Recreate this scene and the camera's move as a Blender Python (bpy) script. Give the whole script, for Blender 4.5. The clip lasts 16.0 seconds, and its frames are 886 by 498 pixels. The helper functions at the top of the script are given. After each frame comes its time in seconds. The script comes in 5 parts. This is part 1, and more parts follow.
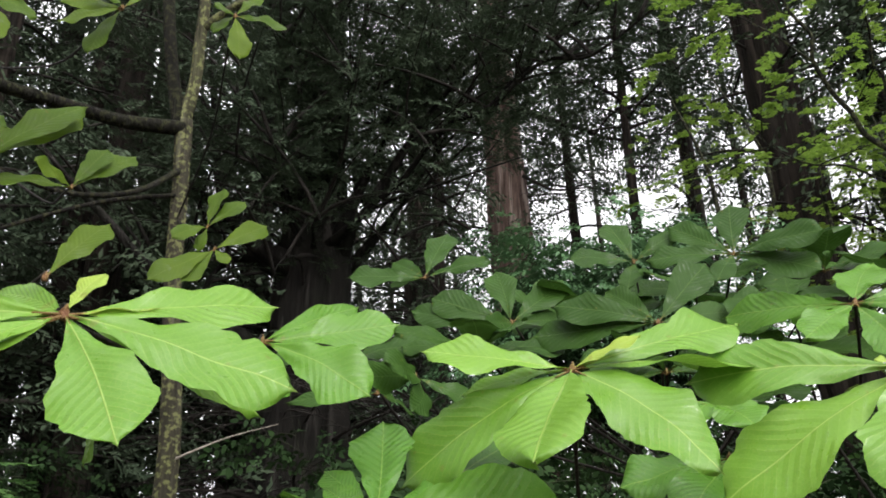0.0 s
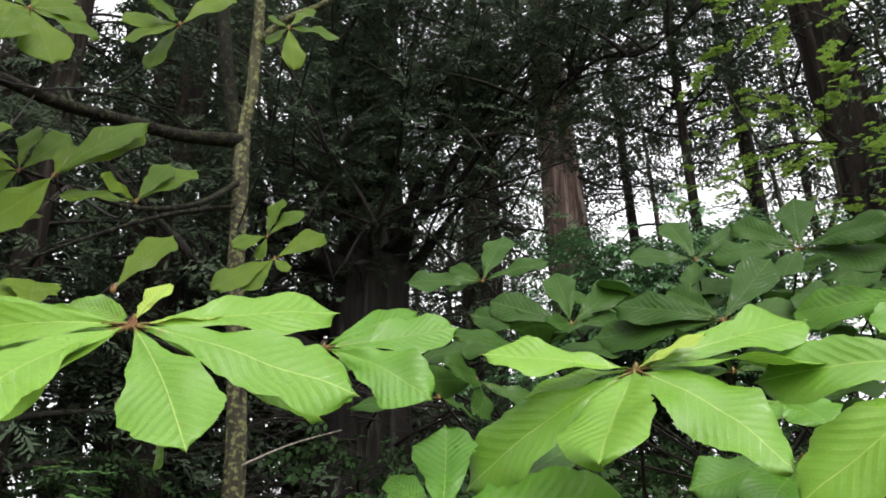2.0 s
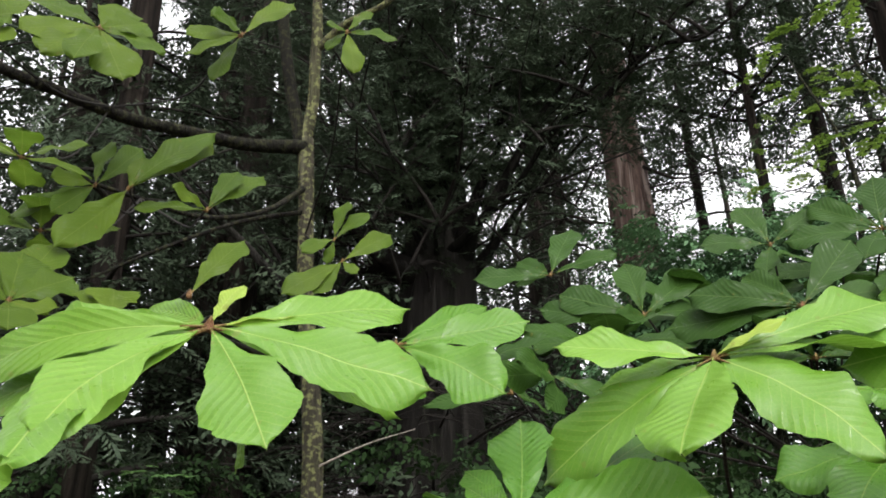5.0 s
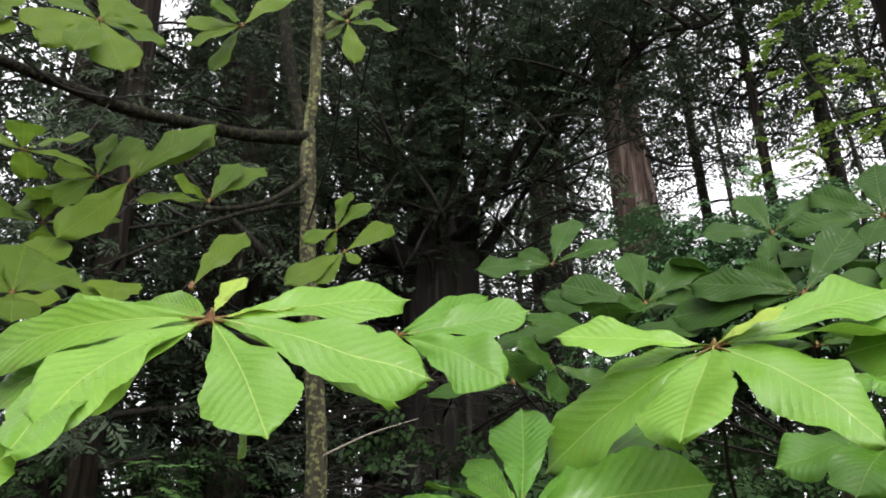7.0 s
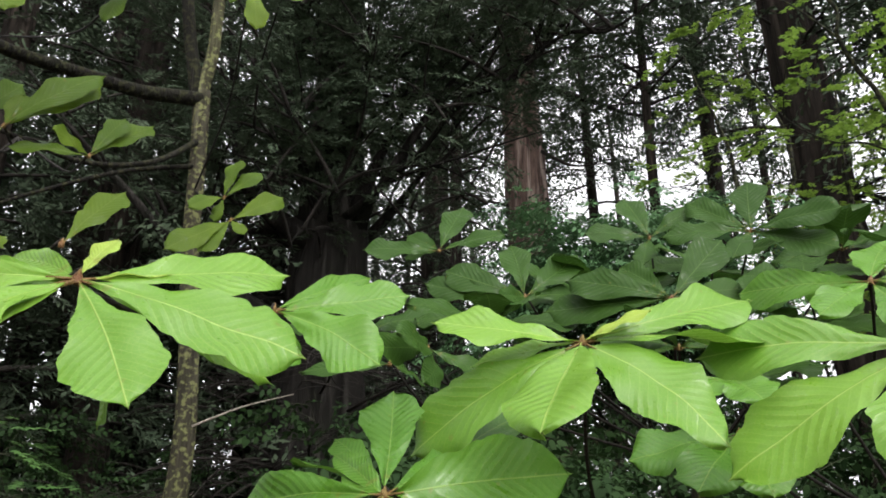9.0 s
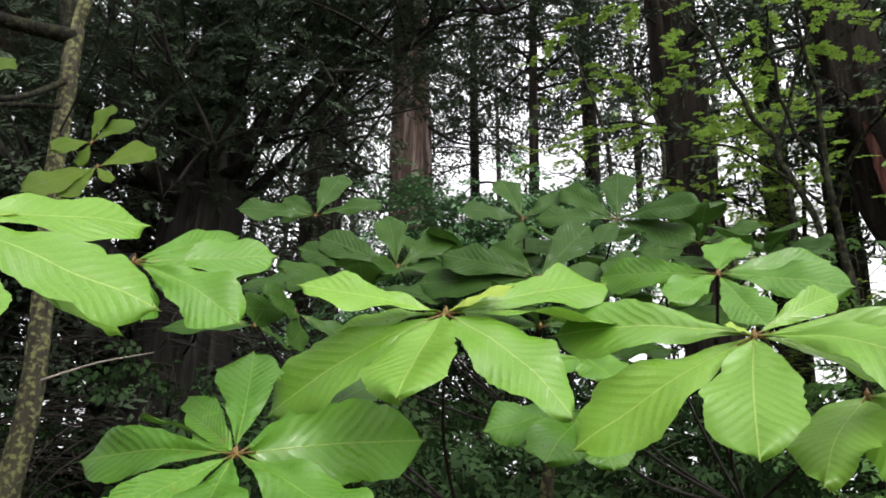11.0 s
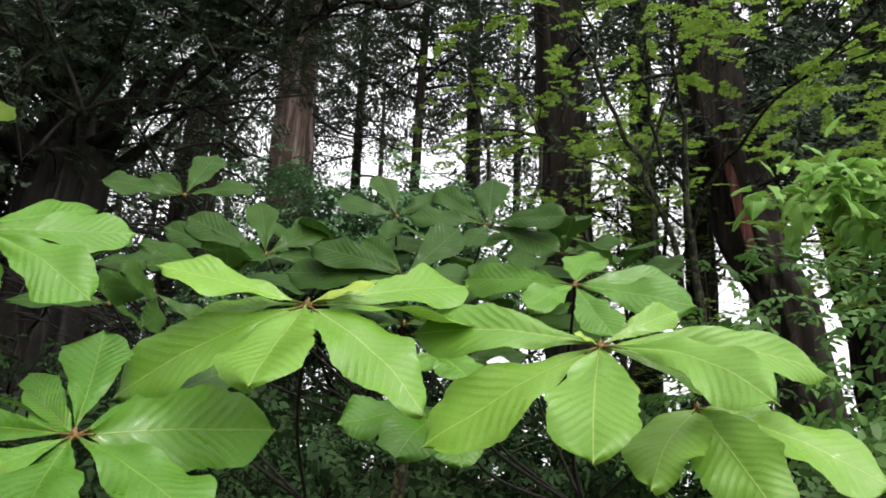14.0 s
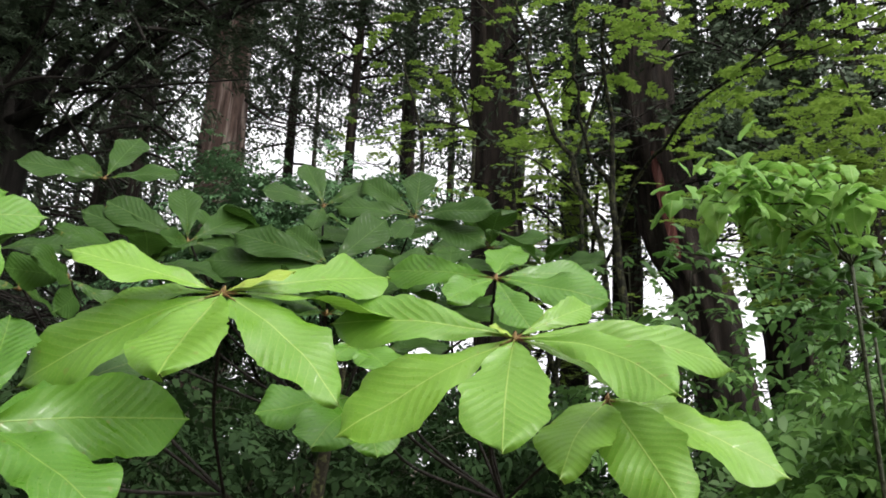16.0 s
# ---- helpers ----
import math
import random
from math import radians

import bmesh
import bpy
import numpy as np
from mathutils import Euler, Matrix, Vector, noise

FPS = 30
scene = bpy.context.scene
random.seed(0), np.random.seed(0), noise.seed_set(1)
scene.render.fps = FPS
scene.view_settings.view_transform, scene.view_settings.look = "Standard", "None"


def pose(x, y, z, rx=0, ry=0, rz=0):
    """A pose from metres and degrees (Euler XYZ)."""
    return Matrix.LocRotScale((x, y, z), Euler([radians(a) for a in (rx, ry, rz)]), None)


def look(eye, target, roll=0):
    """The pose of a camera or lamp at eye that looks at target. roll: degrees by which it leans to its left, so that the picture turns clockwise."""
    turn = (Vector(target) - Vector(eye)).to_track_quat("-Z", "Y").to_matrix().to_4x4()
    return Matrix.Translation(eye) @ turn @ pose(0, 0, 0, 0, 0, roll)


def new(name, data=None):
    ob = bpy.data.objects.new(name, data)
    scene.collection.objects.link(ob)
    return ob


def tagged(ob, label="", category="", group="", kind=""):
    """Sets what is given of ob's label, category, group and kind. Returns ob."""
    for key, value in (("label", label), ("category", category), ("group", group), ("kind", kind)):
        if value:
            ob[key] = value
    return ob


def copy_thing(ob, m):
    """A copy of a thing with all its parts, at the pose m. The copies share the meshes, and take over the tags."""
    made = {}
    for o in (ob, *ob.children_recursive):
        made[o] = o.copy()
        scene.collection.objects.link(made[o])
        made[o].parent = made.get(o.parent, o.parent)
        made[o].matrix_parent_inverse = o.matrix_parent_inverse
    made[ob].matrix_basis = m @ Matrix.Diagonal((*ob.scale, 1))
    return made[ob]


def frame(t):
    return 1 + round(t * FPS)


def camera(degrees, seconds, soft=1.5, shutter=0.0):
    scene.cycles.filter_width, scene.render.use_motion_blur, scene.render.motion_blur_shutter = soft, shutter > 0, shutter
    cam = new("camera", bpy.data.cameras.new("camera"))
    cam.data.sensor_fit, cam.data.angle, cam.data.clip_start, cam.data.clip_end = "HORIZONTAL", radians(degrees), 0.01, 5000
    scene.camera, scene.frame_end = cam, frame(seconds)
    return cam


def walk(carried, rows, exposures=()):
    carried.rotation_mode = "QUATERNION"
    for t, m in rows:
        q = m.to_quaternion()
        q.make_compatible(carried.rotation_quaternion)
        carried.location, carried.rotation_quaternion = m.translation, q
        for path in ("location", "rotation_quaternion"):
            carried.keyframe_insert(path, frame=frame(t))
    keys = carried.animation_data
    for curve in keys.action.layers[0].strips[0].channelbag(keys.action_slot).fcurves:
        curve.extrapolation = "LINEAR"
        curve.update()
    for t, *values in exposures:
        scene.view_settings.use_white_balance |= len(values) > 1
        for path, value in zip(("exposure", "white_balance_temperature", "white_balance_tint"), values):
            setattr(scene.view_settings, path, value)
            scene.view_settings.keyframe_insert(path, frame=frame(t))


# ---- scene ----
cam = camera(56.4, 16.0, 1.8)
PATH = [
    (0.0, pose(0.000, -0.000, 1.600, 110.98, -0.06, -0.10)),
    (0.5, pose(0.003, 0.003, 1.598, 111.04, -0.09, 1.08)),
    (1.0, pose(0.002, 0.005, 1.598, 111.13, -0.02, 2.18)),
    (1.5, pose(-0.001, 0.004, 1.599, 111.21, 0.01, 3.22)),
    (2.0, pose(-0.002, 0.005, 1.599, 111.27, 0.01, 4.12)),
    (2.5, pose(-0.003, 0.006, 1.599, 111.26, 0.03, 4.97)),
    (3.0, pose(-0.004, 0.008, 1.598, 111.25, 0.31, 5.98)),
    (3.5, pose(-0.005, 0.009, 1.597, 111.24, 0.52, 6.88)),
    (4.0, pose(-0.007, 0.013, 1.596, 111.28, 0.44, 7.56)),
    (6.5, pose(-0.006, 0.013, 1.592, 110.87, 1.02, 10.77)),
    (7.0, pose(-0.002, 0.010, 1.594, 110.49, 0.80, 9.49)),
    (7.5, pose(0.004, 0.010, 1.595, 110.08, 0.31, 7.14)),
    (8.0, pose(0.006, 0.007, 1.595, 109.71, -0.33, 5.02)),
    (8.5, pose(0.008, 0.002, 1.595, 109.40, -0.97, 2.80)),
    (9.0, pose(0.010, 0.000, 1.594, 109.22, -1.16, 0.77)),
    (9.5, pose(0.010, -0.001, 1.591, 108.83, -1.39, -1.37)),
    (10.0, pose(0.016, 0.000, 1.587, 108.05, -1.84, -3.90)),
    (12.5, pose(0.033, -0.019, 1.584, 107.51, -3.31, -13.44)),
    (13.0, pose(0.036, -0.022, 1.584, 107.67, -3.66, -14.78)),
    (13.5, pose(0.037, -0.026, 1.584, 107.79, -4.24, -16.46)),
    (14.0, pose(0.039, -0.028, 1.583, 107.80, -4.31, -18.05)),
    (14.5, pose(0.045, -0.032, 1.584, 107.68, -3.96, -19.34)),
    (15.0, pose(0.049, -0.035, 1.584, 107.52, -3.75, -20.50)),
    (15.5, pose(0.055, -0.039, 1.582, 107.47, -3.74, -21.46)),
    (16.0, pose(0.059, -0.049, 1.581, 107.57, -4.11, -22.86)),
]
walk(cam, PATH, [(0, 2.5)])

# ---------------- light ----------------
world = bpy.data.worlds.new("overcast_sky")
scene.world = world
world.use_nodes = True
wn, wl = world.node_tree.nodes, world.node_tree.links
sky = wn.new("ShaderNodeTexSky")
sky.sky_type = "NISHITA"
sky.sun_disc = False
sky.sun_elevation = radians(44)
sky.sun_rotation = radians(150)
sky.air_density = 1.0
sky.dust_density = 6.0
haze = wn.new("ShaderNodeHueSaturation")
haze.inputs["Saturation"].default_value = 0.12
wl.new(sky.outputs[0], haze.inputs["Color"])
cloud = wn.new("ShaderNodeMix")
cloud.data_type = "RGBA"
cloud.inputs[0].default_value = 0.85
cloud.inputs[7].default_value = (1.9, 1.88, 1.95, 1)
wl.new(haze.outputs[0], cloud.inputs[6])
wl.new(cloud.outputs[2], wn["Background"].inputs["Color"])
wn["Background"].inputs["Strength"].default_value = 0.15
sun = new("sun", bpy.data.lights.new("sun", "SUN"))
sun.data.energy, sun.data.angle, sun.data.color = 0.92, radians(65), (1.0, 0.97, 0.91)
sun.matrix_world = look((1.5, -9, 9.6), (0, 0, 0))


# ---------------- materials ----------------
def material(name):
    m = bpy.data.materials.new(name)
    m.use_nodes = True
    return m, m.node_tree.nodes, m.node_tree.links, m.node_tree.nodes["Principled BSDF"]


def math_node(n, l, op, a, b=None, clamp=False):
    k = n.new("ShaderNodeMath")
    k.operation, k.use_clamp = op, clamp
    for i, v in enumerate((a, b)):
        if v is None:
            continue
        if isinstance(v, (int, float)):
            k.inputs[i].default_value = v
        else:
            l.new(v, k.inputs[i])
    return k.outputs[0]


def mix_colour(n, l, fac, a, b, blend="MIX"):
    k = n.new("ShaderNodeMix")
    k.data_type, k.blend_type = "RGBA", blend
    for sock, v in ((k.inputs[0], fac), (k.inputs[6], a), (k.inputs[7], b)):
        if isinstance(v, (int, float)):
            sock.default_value = v
        elif isinstance(v, tuple):
            sock.default_value = (*v, 1)
        else:
            l.new(v, sock)
    return k.outputs[2]


def noise_tex(n, l, scale, detail=3.0, vec=None, rough=0.55):
    k = n.new("ShaderNodeTexNoise")
    k.inputs["Scale"].default_value, k.inputs["Detail"].default_value, k.inputs["Roughness"].default_value = scale, detail, rough
    if vec is not None:
        l.new(vec, k.inputs["Vector"])
    return k.outputs["Fac"]


def ramp(n, l, fac, lo, hi):
    k = n.new("ShaderNodeMapRange")
    k.clamp = True
    l.new(fac, k.inputs["Value"])
    k.inputs["From Min"].default_value, k.inputs["From Max"].default_value = lo, hi
    return k.outputs["Result"]


def thin(n, l, bsdf, colour, share):
    """Lets part of the light through a leaf."""
    t = n.new("ShaderNodeBsdfTranslucent")
    l.new(colour, t.inputs["Color"])
    s = n.new("ShaderNodeMixShader")
    s.inputs[0].default_value = share
    l.new(bsdf.outputs[0], s.inputs[1])
    l.new(t.outputs[0], s.inputs[2])
    l.new(s.outputs[0], n["Material Output"].inputs["Surface"])


def magnolia_leaf_material(name, young, old, vein, share, gloss, sheen=0.24):
    """A broad leaf: pale midrib, ribs that run out to the margin, blotches, wet patches. UV: across in leaf widths, along from 0 to 1."""
    m, n, l, b = material(name)
    uv = n.new("ShaderNodeUVMap")
    sep = n.new("ShaderNodeSeparateXYZ")
    l.new(uv.outputs[0], sep.inputs[0])
    off = math_node(n, l, "ABSOLUTE", math_node(n, l, "SUBTRACT", sep.outputs[0], 0.5))
    info = n.new("ShaderNodeObjectInfo")
    coord = n.new("ShaderNodeTexCoord")
    wob = noise_tex(n, l, 9.0, 2.0, coord.outputs["Object"])
    phase = math_node(n, l, "ADD", math_node(n, l, "SUBTRACT", math_node(n, l, "MULTIPLY", sep.outputs[1], 15.0), math_node(n, l, "MULTIPLY", off, 7.0)), math_node(n, l, "MULTIPLY", wob, 1.3))
    tri = math_node(n, l, "PINGPONG", phase, 0.5)
    rib = ramp(n, l, tri, 0.07, 0.0)
    mid = ramp(n, l, off, 0.012, 0.003)
    uneven = ramp(n, l, noise_tex(n, l, 7.0, 3.0, coord.outputs["Object"]), 0.32, 0.7)
    net = n.new("ShaderNodeTexVoronoi")
    net.feature = "DISTANCE_TO_EDGE"
    net.inputs["Scale"].default_value = 120.0
    l.new(coord.outputs["Object"], net.inputs["Vector"])
    mesh_vein = ramp(n, l, net.outputs["Distance"], 0.09, 0.0)
    big = ramp(n, l, noise_tex(n, l, 5.0, 4.0, coord.outputs["Object"]), 0.35, 0.65)
    colour = mix_colour(n, l, math_node(n, l, "MULTIPLY", info.outputs["Random"], 0.75), young, old)
    colour = mix_colour(n, l, math_node(n, l, "MULTIPLY", big, 0.4), colour, old)
    fine = noise_tex(n, l, 160.0, 3.0, coord.outputs["Object"])
    colour = mix_colour(n, l, math_node(n, l, "MULTIPLY", ramp(n, l, fine, 0.45, 0.75), 0.22), colour, old)
    spots = ramp(n, l, noise_tex(n, l, 42.0, 1.0, coord.outputs["Object"]), 0.71, 0.75)
    colour = mix_colour(n, l, math_node(n, l, "MULTIPLY", spots, 0.35), colour, (0.16, 0.13, 0.03))
    colour = mix_colour(n, l, math_node(n, l, "MULTIPLY", mesh_vein, 0.10), colour, vein)
    colour = mix_colour(n, l, math_node(n, l, "MULTIPLY", math_node(n, l, "MULTIPLY", rib, math_node(n, l, "ADD", uneven, 0.25)), 0.24), colour, vein)
    colour = mix_colour(n, l, math_node(n, l, "MULTIPLY", mid, 0.6), colour, vein)
    l.new(colour, b.inputs["Base Color"])
    wet = math_node(n, l, "ADD", math_node(n, l, "MULTIPLY", ramp(n, l, noise_tex(n, l, 16.0, 4.0, coord.outputs["Object"]), 0.54, 0.66), 0.6), math_node(n, l, "MULTIPLY", ramp(n, l, noise_tex(n, l, 110.0, 1.0, coord.outputs["Object"]), 0.66, 0.7), 0.6), True)
    streak = math_node(n, l, "MULTIPLY", ramp(n, l, tri, 0.14, 0.02), ramp(n, l, noise_tex(n, l, 34.0, 2.0, coord.outputs["Object"]), 0.54, 0.62))
    wet = math_node(n, l, "MAXIMUM", wet, streak)
    l.new(math_node(n, l, "SUBTRACT", gloss, math_node(n, l, "MULTIPLY", wet, 0.3)), b.inputs["Roughness"])
    l.new(math_node(n, l, "ADD", sheen, math_node(n, l, "MULTIPLY", streak, 0.5)), b.inputs["Specular IOR Level"])
    relief = math_node(n, l, "ADD", math_node(n, l, "MULTIPLY", math_node(n, l, "MULTIPLY", tri, math_node(n, l, "ADD", uneven, 0.25)), 1.6), math_node(n, l, "MULTIPLY", mid, -0.5))
    relief = math_node(n, l, "ADD", relief, math_node(n, l, "MULTIPLY", wob, 1.2))
    relief = math_node(n, l, "ADD", relief, math_node(n, l, "MULTIPLY", fine, 0.25))
    bump = n.new("ShaderNodeBump")
    bump.inputs["Strength"].default_value, bump.inputs["Distance"].default_value = 0.42, 0.0022
    l.new(relief, bump.inputs["Height"])
    l.new(bump.outputs[0], b.inputs["Normal"])
    thin(n, l, b, colour, share)
    return m


def small_leaf_material(name, a, c, share, gloss=0.45, sheen=0.25):
    m, n, l, b = material(name)
    geo = n.new("ShaderNodeNewGeometry")
    coord = n.new("ShaderNodeTexCoord")
    patch = ramp(n, l, noise_tex(n, l, 1.1, 2.0, coord.outputs["Object"]), 0.35, 0.65)
    mixing = math_node(n, l, "ADD", math_node(n, l, "MULTIPLY", geo.outputs["Random Per Island"], 0.65), math_node(n, l, "MULTIPLY", patch, 0.35))
    colour = mix_colour(n, l, mixing, a, c)
    l.new(colour, b.inputs["Base Color"])
    b.inputs["Roughness"].default_value = gloss
    b.inputs["Specular IOR Level"].default_value = sheen
    thin(n, l, b, colour, share)
    return m


def bark_material(name, dark, light, moss, stretch, amount, streak=(0.3, 0.27, 0.24), lichen=0.0):
    """Fibrous bark with long upright furrows, grey weathered strips and green patches."""
    m, n, l, b = material(name)
    coord = n.new("ShaderNodeTexCoord")
    mp = n.new("ShaderNodeMapping")
    mp.inputs["Scale"].default_value = (stretch * 2.2, stretch * 2.2, stretch * 0.22)
    l.new(coord.outputs["Object"], mp.inputs["Vector"])
    fibre = noise_tex(n, l, 1.0, 6.0, mp.outputs[0], 0.65)
    broad = noise_tex(n, l, 1.6, 4.0, coord.outputs["Object"])
    colour = mix_colour(n, l, ramp(n, l, fibre, 0.35, 0.68), dark, light)
    mp2 = n.new("ShaderNodeMapping")
    mp2.inputs["Scale"].default_value = (stretch * 0.8, stretch * 0.8, stretch * 0.06)
    l.new(coord.outputs["Object"], mp2.inputs["Vector"])
    strip = ramp(n, l, noise_tex(n, l, 1.0, 3.0, mp2.outputs[0]), 0.56, 0.66)
    colour = mix_colour(n, l, math_node(n, l, "MULTIPLY", strip, 0.6), colour, streak)
    colour = mix_colour(n, l, math_node(n, l, "MULTIPLY", ramp(n, l, broad, 0.5, 0.68), amount), colour, moss)
    if lichen:
        blot = ramp(n, l, noise_tex(n, l, 30.0, 5.0, coord.outputs["Object"]), 0.5, 0.6)
        colour = mix_colour(n, l, math_node(n, l, "MULTIPLY", blot, lichen), colour, (0.24, 0.26, 0.10))
    l.new(colour, b.inputs["Base Color"])
    b.inputs["Roughness"].default_value = 0.9
    b.inputs["Specular IOR Level"].default_value = 0.12
    bump = n.new("ShaderNodeBump")
    bump.inputs["Strength"].default_value, bump.inputs["Distance"].default_value = 1.0, 0.03
    l.new(math_node(n, l, "ADD", fibre, math_node(n, l, "MULTIPLY", strip, 0.4)), bump.inputs["Height"])
    l.new(bump.outputs[0], b.inputs["Normal"])
    return m


def plain_material(name, a, c, scale, rough=0.8):
    m, n, l, b = material(name)
    coord = n.new("ShaderNodeTexCoord")
    f = noise_tex(n, l, scale, 5.0, coord.outputs["Object"])
    l.new(mix_colour(n, l, ramp(n, l, f, 0.3, 0.7), a, c), b.inputs["Base Color"])
    b.inputs["Roughness"].default_value = rough
    b.inputs["Specular IOR Level"].default_value = 0.2
    bump = n.new("ShaderNodeBump")
    bump.inputs["Strength"].default_value, bump.inputs["Distance"].default_value = 0.7, 0.02
    l.new(f, bump.inputs["Height"])
    l.new(bump.outputs[0], b.inputs["Normal"])
    return m


LEAF_BRIGHT = magnolia_leaf_material("magnolia_leaf_bright", (0.155, 0.308, 0.028), (0.087, 0.21, 0.019), (0.35, 0.45, 0.12), 0.3, 0.47, 0.42)
# half-shaded copy of the bright leaf; the shade lies in its colour
LEAF_HALF_SHADE = magnolia_leaf_material("magnolia_leaf_half_shade", (0.085, 0.21, 0.013), (0.044, 0.135, 0.009), (0.22, 0.33, 0.07), 0.28, 0.45, 0.38)
# magnolia bark darkened so that branches read as backlit silhouettes
BARK_SILHOUETTE = bark_material("magnolia_silhouette_bark", (0.0035, 0.0031, 0.0027), (0.011, 0.0095, 0.008), (0.0105, 0.0125, 0.006), 18.0, 0.4, (0.026, 0.024, 0.02), 0.08)
# the same leaf darkened further, as shaded, for rear and inner whorls
LEAF_SHADED = magnolia_leaf_material("magnolia_leaf_shaded", (0.030, 0.074, 0.010), (0.018, 0.048, 0.007), (0.09, 0.15, 0.04), 0.25, 0.52, 0.12)
LEAF_SOFT = magnolia_leaf_material("magnolia_leaf_soft", (0.125, 0.195, 0.018), (0.05, 0.105, 0.013), (0.16, 0.22, 0.045), 0.52, 0.52, 0.14)
LEAF_PALE = magnolia_leaf_material("magnolia_leaf_pale", (0.32, 0.42, 0.07), (0.22, 0.34, 0.05), (0.45, 0.48, 0.16), 0.35, 0.5)
PETIOLE = plain_material("petiole", (0.12, 0.05, 0.022), (0.15, 0.11, 0.035), 60.0, 0.5)
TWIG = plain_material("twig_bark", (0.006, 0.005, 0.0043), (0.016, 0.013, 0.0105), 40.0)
DRY = plain_material("dry_wood", (0.16, 0.14, 0.12), (0.28, 0.25, 0.22), 30.0)
BARK_MAGNOLIA = bark_material("magnolia_bark", (0.019, 0.017, 0.0125), (0.048, 0.043, 0.031), (0.07, 0.074, 0.034), 16.0, 0.6, (0.095, 0.09, 0.062), 0.42)
# near-black tones: the grove's shade is part of this bark's colour
BARK_CEDAR = bark_material("shaded_cedar_bark", (0.0035, 0.0029, 0.0023), (0.0195, 0.0148, 0.012), (0.0115, 0.0135, 0.007), 8.0, 0.3, (0.045, 0.036, 0.03))
BARK_WARM = bark_material("peeling_cedar_bark", (0.03, 0.02, 0.017), (0.12, 0.082, 0.07), (0.05, 0.046, 0.032), 6.0, 0.3, (0.3, 0.245, 0.22))
# crown shade over the old trunk is mixed into these tones
BARK_OLD = bark_material("shaded_old_cedar_bark", (0.0036, 0.0032, 0.0028), (0.0135, 0.012, 0.0107), (0.0085, 0.0105, 0.0065), 8.0, 0.6, (0.045, 0.042, 0.038))
BARK_RED = bark_material("peeled_red_bark", (0.035, 0.011, 0.009), (0.095, 0.036, 0.03), (0.05, 0.022, 0.019), 14.0, 0.2, (0.16, 0.09, 0.08))
BARK_SMOOTH = bark_material("maple_bark", (0.0045, 0.0048, 0.0035), (0.013, 0.0128, 0.0095), (0.012, 0.016, 0.007), 22.0, 0.5, (0.035, 0.036, 0.029), 0.12)
NEEDLE_DARK = small_leaf_material("cedar_needles", (0.032, 0.049, 0.030), (0.056, 0.076, 0.047), 0.15, 0.7, 0.08)
NEEDLE_FAR = small_leaf_material("far_needles", (0.034, 0.044, 0.033), (0.052, 0.063, 0.047), 0.15, 0.7, 0.08)
MAPLE_LEAF = small_leaf_material("maple_leaf", (0.105, 0.188, 0.029), (0.19, 0.285, 0.05), 0.5)
BEECH_LEAF = small_leaf_material("understorey_leaf", (0.05, 0.118, 0.033), (0.097, 0.185, 0.05), 0.38, 0.48, 0.22)
SHRUB_LEAF = small_leaf_material("shrub_leaf", (0.06, 0.14, 0.032), (0.11, 0.215, 0.046), 0.38, 0.42)
HEART_LEAF = magnolia_leaf_material("heart_leaf", (0.19, 0.36, 0.06), (0.10, 0.23, 0.04), (0.28, 0.42, 0.12), 0.4, 0.5, 0.2)
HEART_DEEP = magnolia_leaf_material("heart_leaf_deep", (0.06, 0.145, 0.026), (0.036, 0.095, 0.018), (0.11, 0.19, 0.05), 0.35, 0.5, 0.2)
STEM_GREEN = plain_material("green_stem", (0.014, 0.018, 0.008), (0.028, 0.034, 0.014), 50.0, 0.6)
HEART_SMALL = small_leaf_material("lobed_shrub_leaf", (0.14, 0.29, 0.05), (0.2, 0.36, 0.07), 0.4, 0.45)
BLUE_LEAF = small_leaf_material("blue_green_leaf", (0.05, 0.115, 0.05), (0.085, 0.165, 0.07), 0.3)
# leaf colour lowered to hold the shade beneath the trees
SHADED_SHRUB = small_leaf_material("shaded_undergrowth_leaf", (0.012, 0.026, 0.010), (0.026, 0.052, 0.017), 0.2, 0.65, 0.06)
SOIL = plain_material("forest_soil", (0.03, 0.022, 0.015), (0.075, 0.055, 0.035), 3.0, 0.95)


# ---------------- mesh helpers ----------------
def mesh_object(name, verts, faces, mats, parent=None, smooth=True, label=""):
    me = bpy.data.meshes.new(name)
    me.from_pydata([tuple(v) for v in verts], [], faces)
    for m in (mats if isinstance(mats, (list, tuple)) else [mats]):
        me.materials.append(m)
    if smooth:
        me.polygons.foreach_set("use_smooth", [True] * len(me.polygons))
    ob = new(name, me)
    if parent is not None:
        hang(ob, parent)
    if label:
        ob["label"] = label
    return ob


def array_mesh(name, verts, faces, mat, parent=None):
    """A mesh from numpy arrays: (n, 3) corners and (m, k) faces of k corners each."""
    me = bpy.data.meshes.new(name)
    k = faces.shape[1]
    me.vertices.add(len(verts))
    me.vertices.foreach_set("co", verts.astype(np.float32).ravel())
    me.loops.add(faces.size)
    me.loops.foreach_set("vertex_index", faces.astype(np.int32).ravel())
    me.polygons.add(len(faces))
    me.polygons.foreach_set("loop_start", np.arange(0, faces.size, k, dtype=np.int32))
    me.update(calc_edges=True)
    me.materials.append(mat)
    ob = new(name, me)
    if parent is not None:
        hang(ob, parent)
    return ob


def hang(ob, parent):
    ob.parent = parent
    root = parent
    inv = Matrix.Identity(4)
    while root is not None:
        inv = root.matrix_basis.inverted() if root.parent is None else inv
        root = root.parent
    ob.matrix_parent_inverse = inv if parent.parent is None else Matrix.Identity(4)


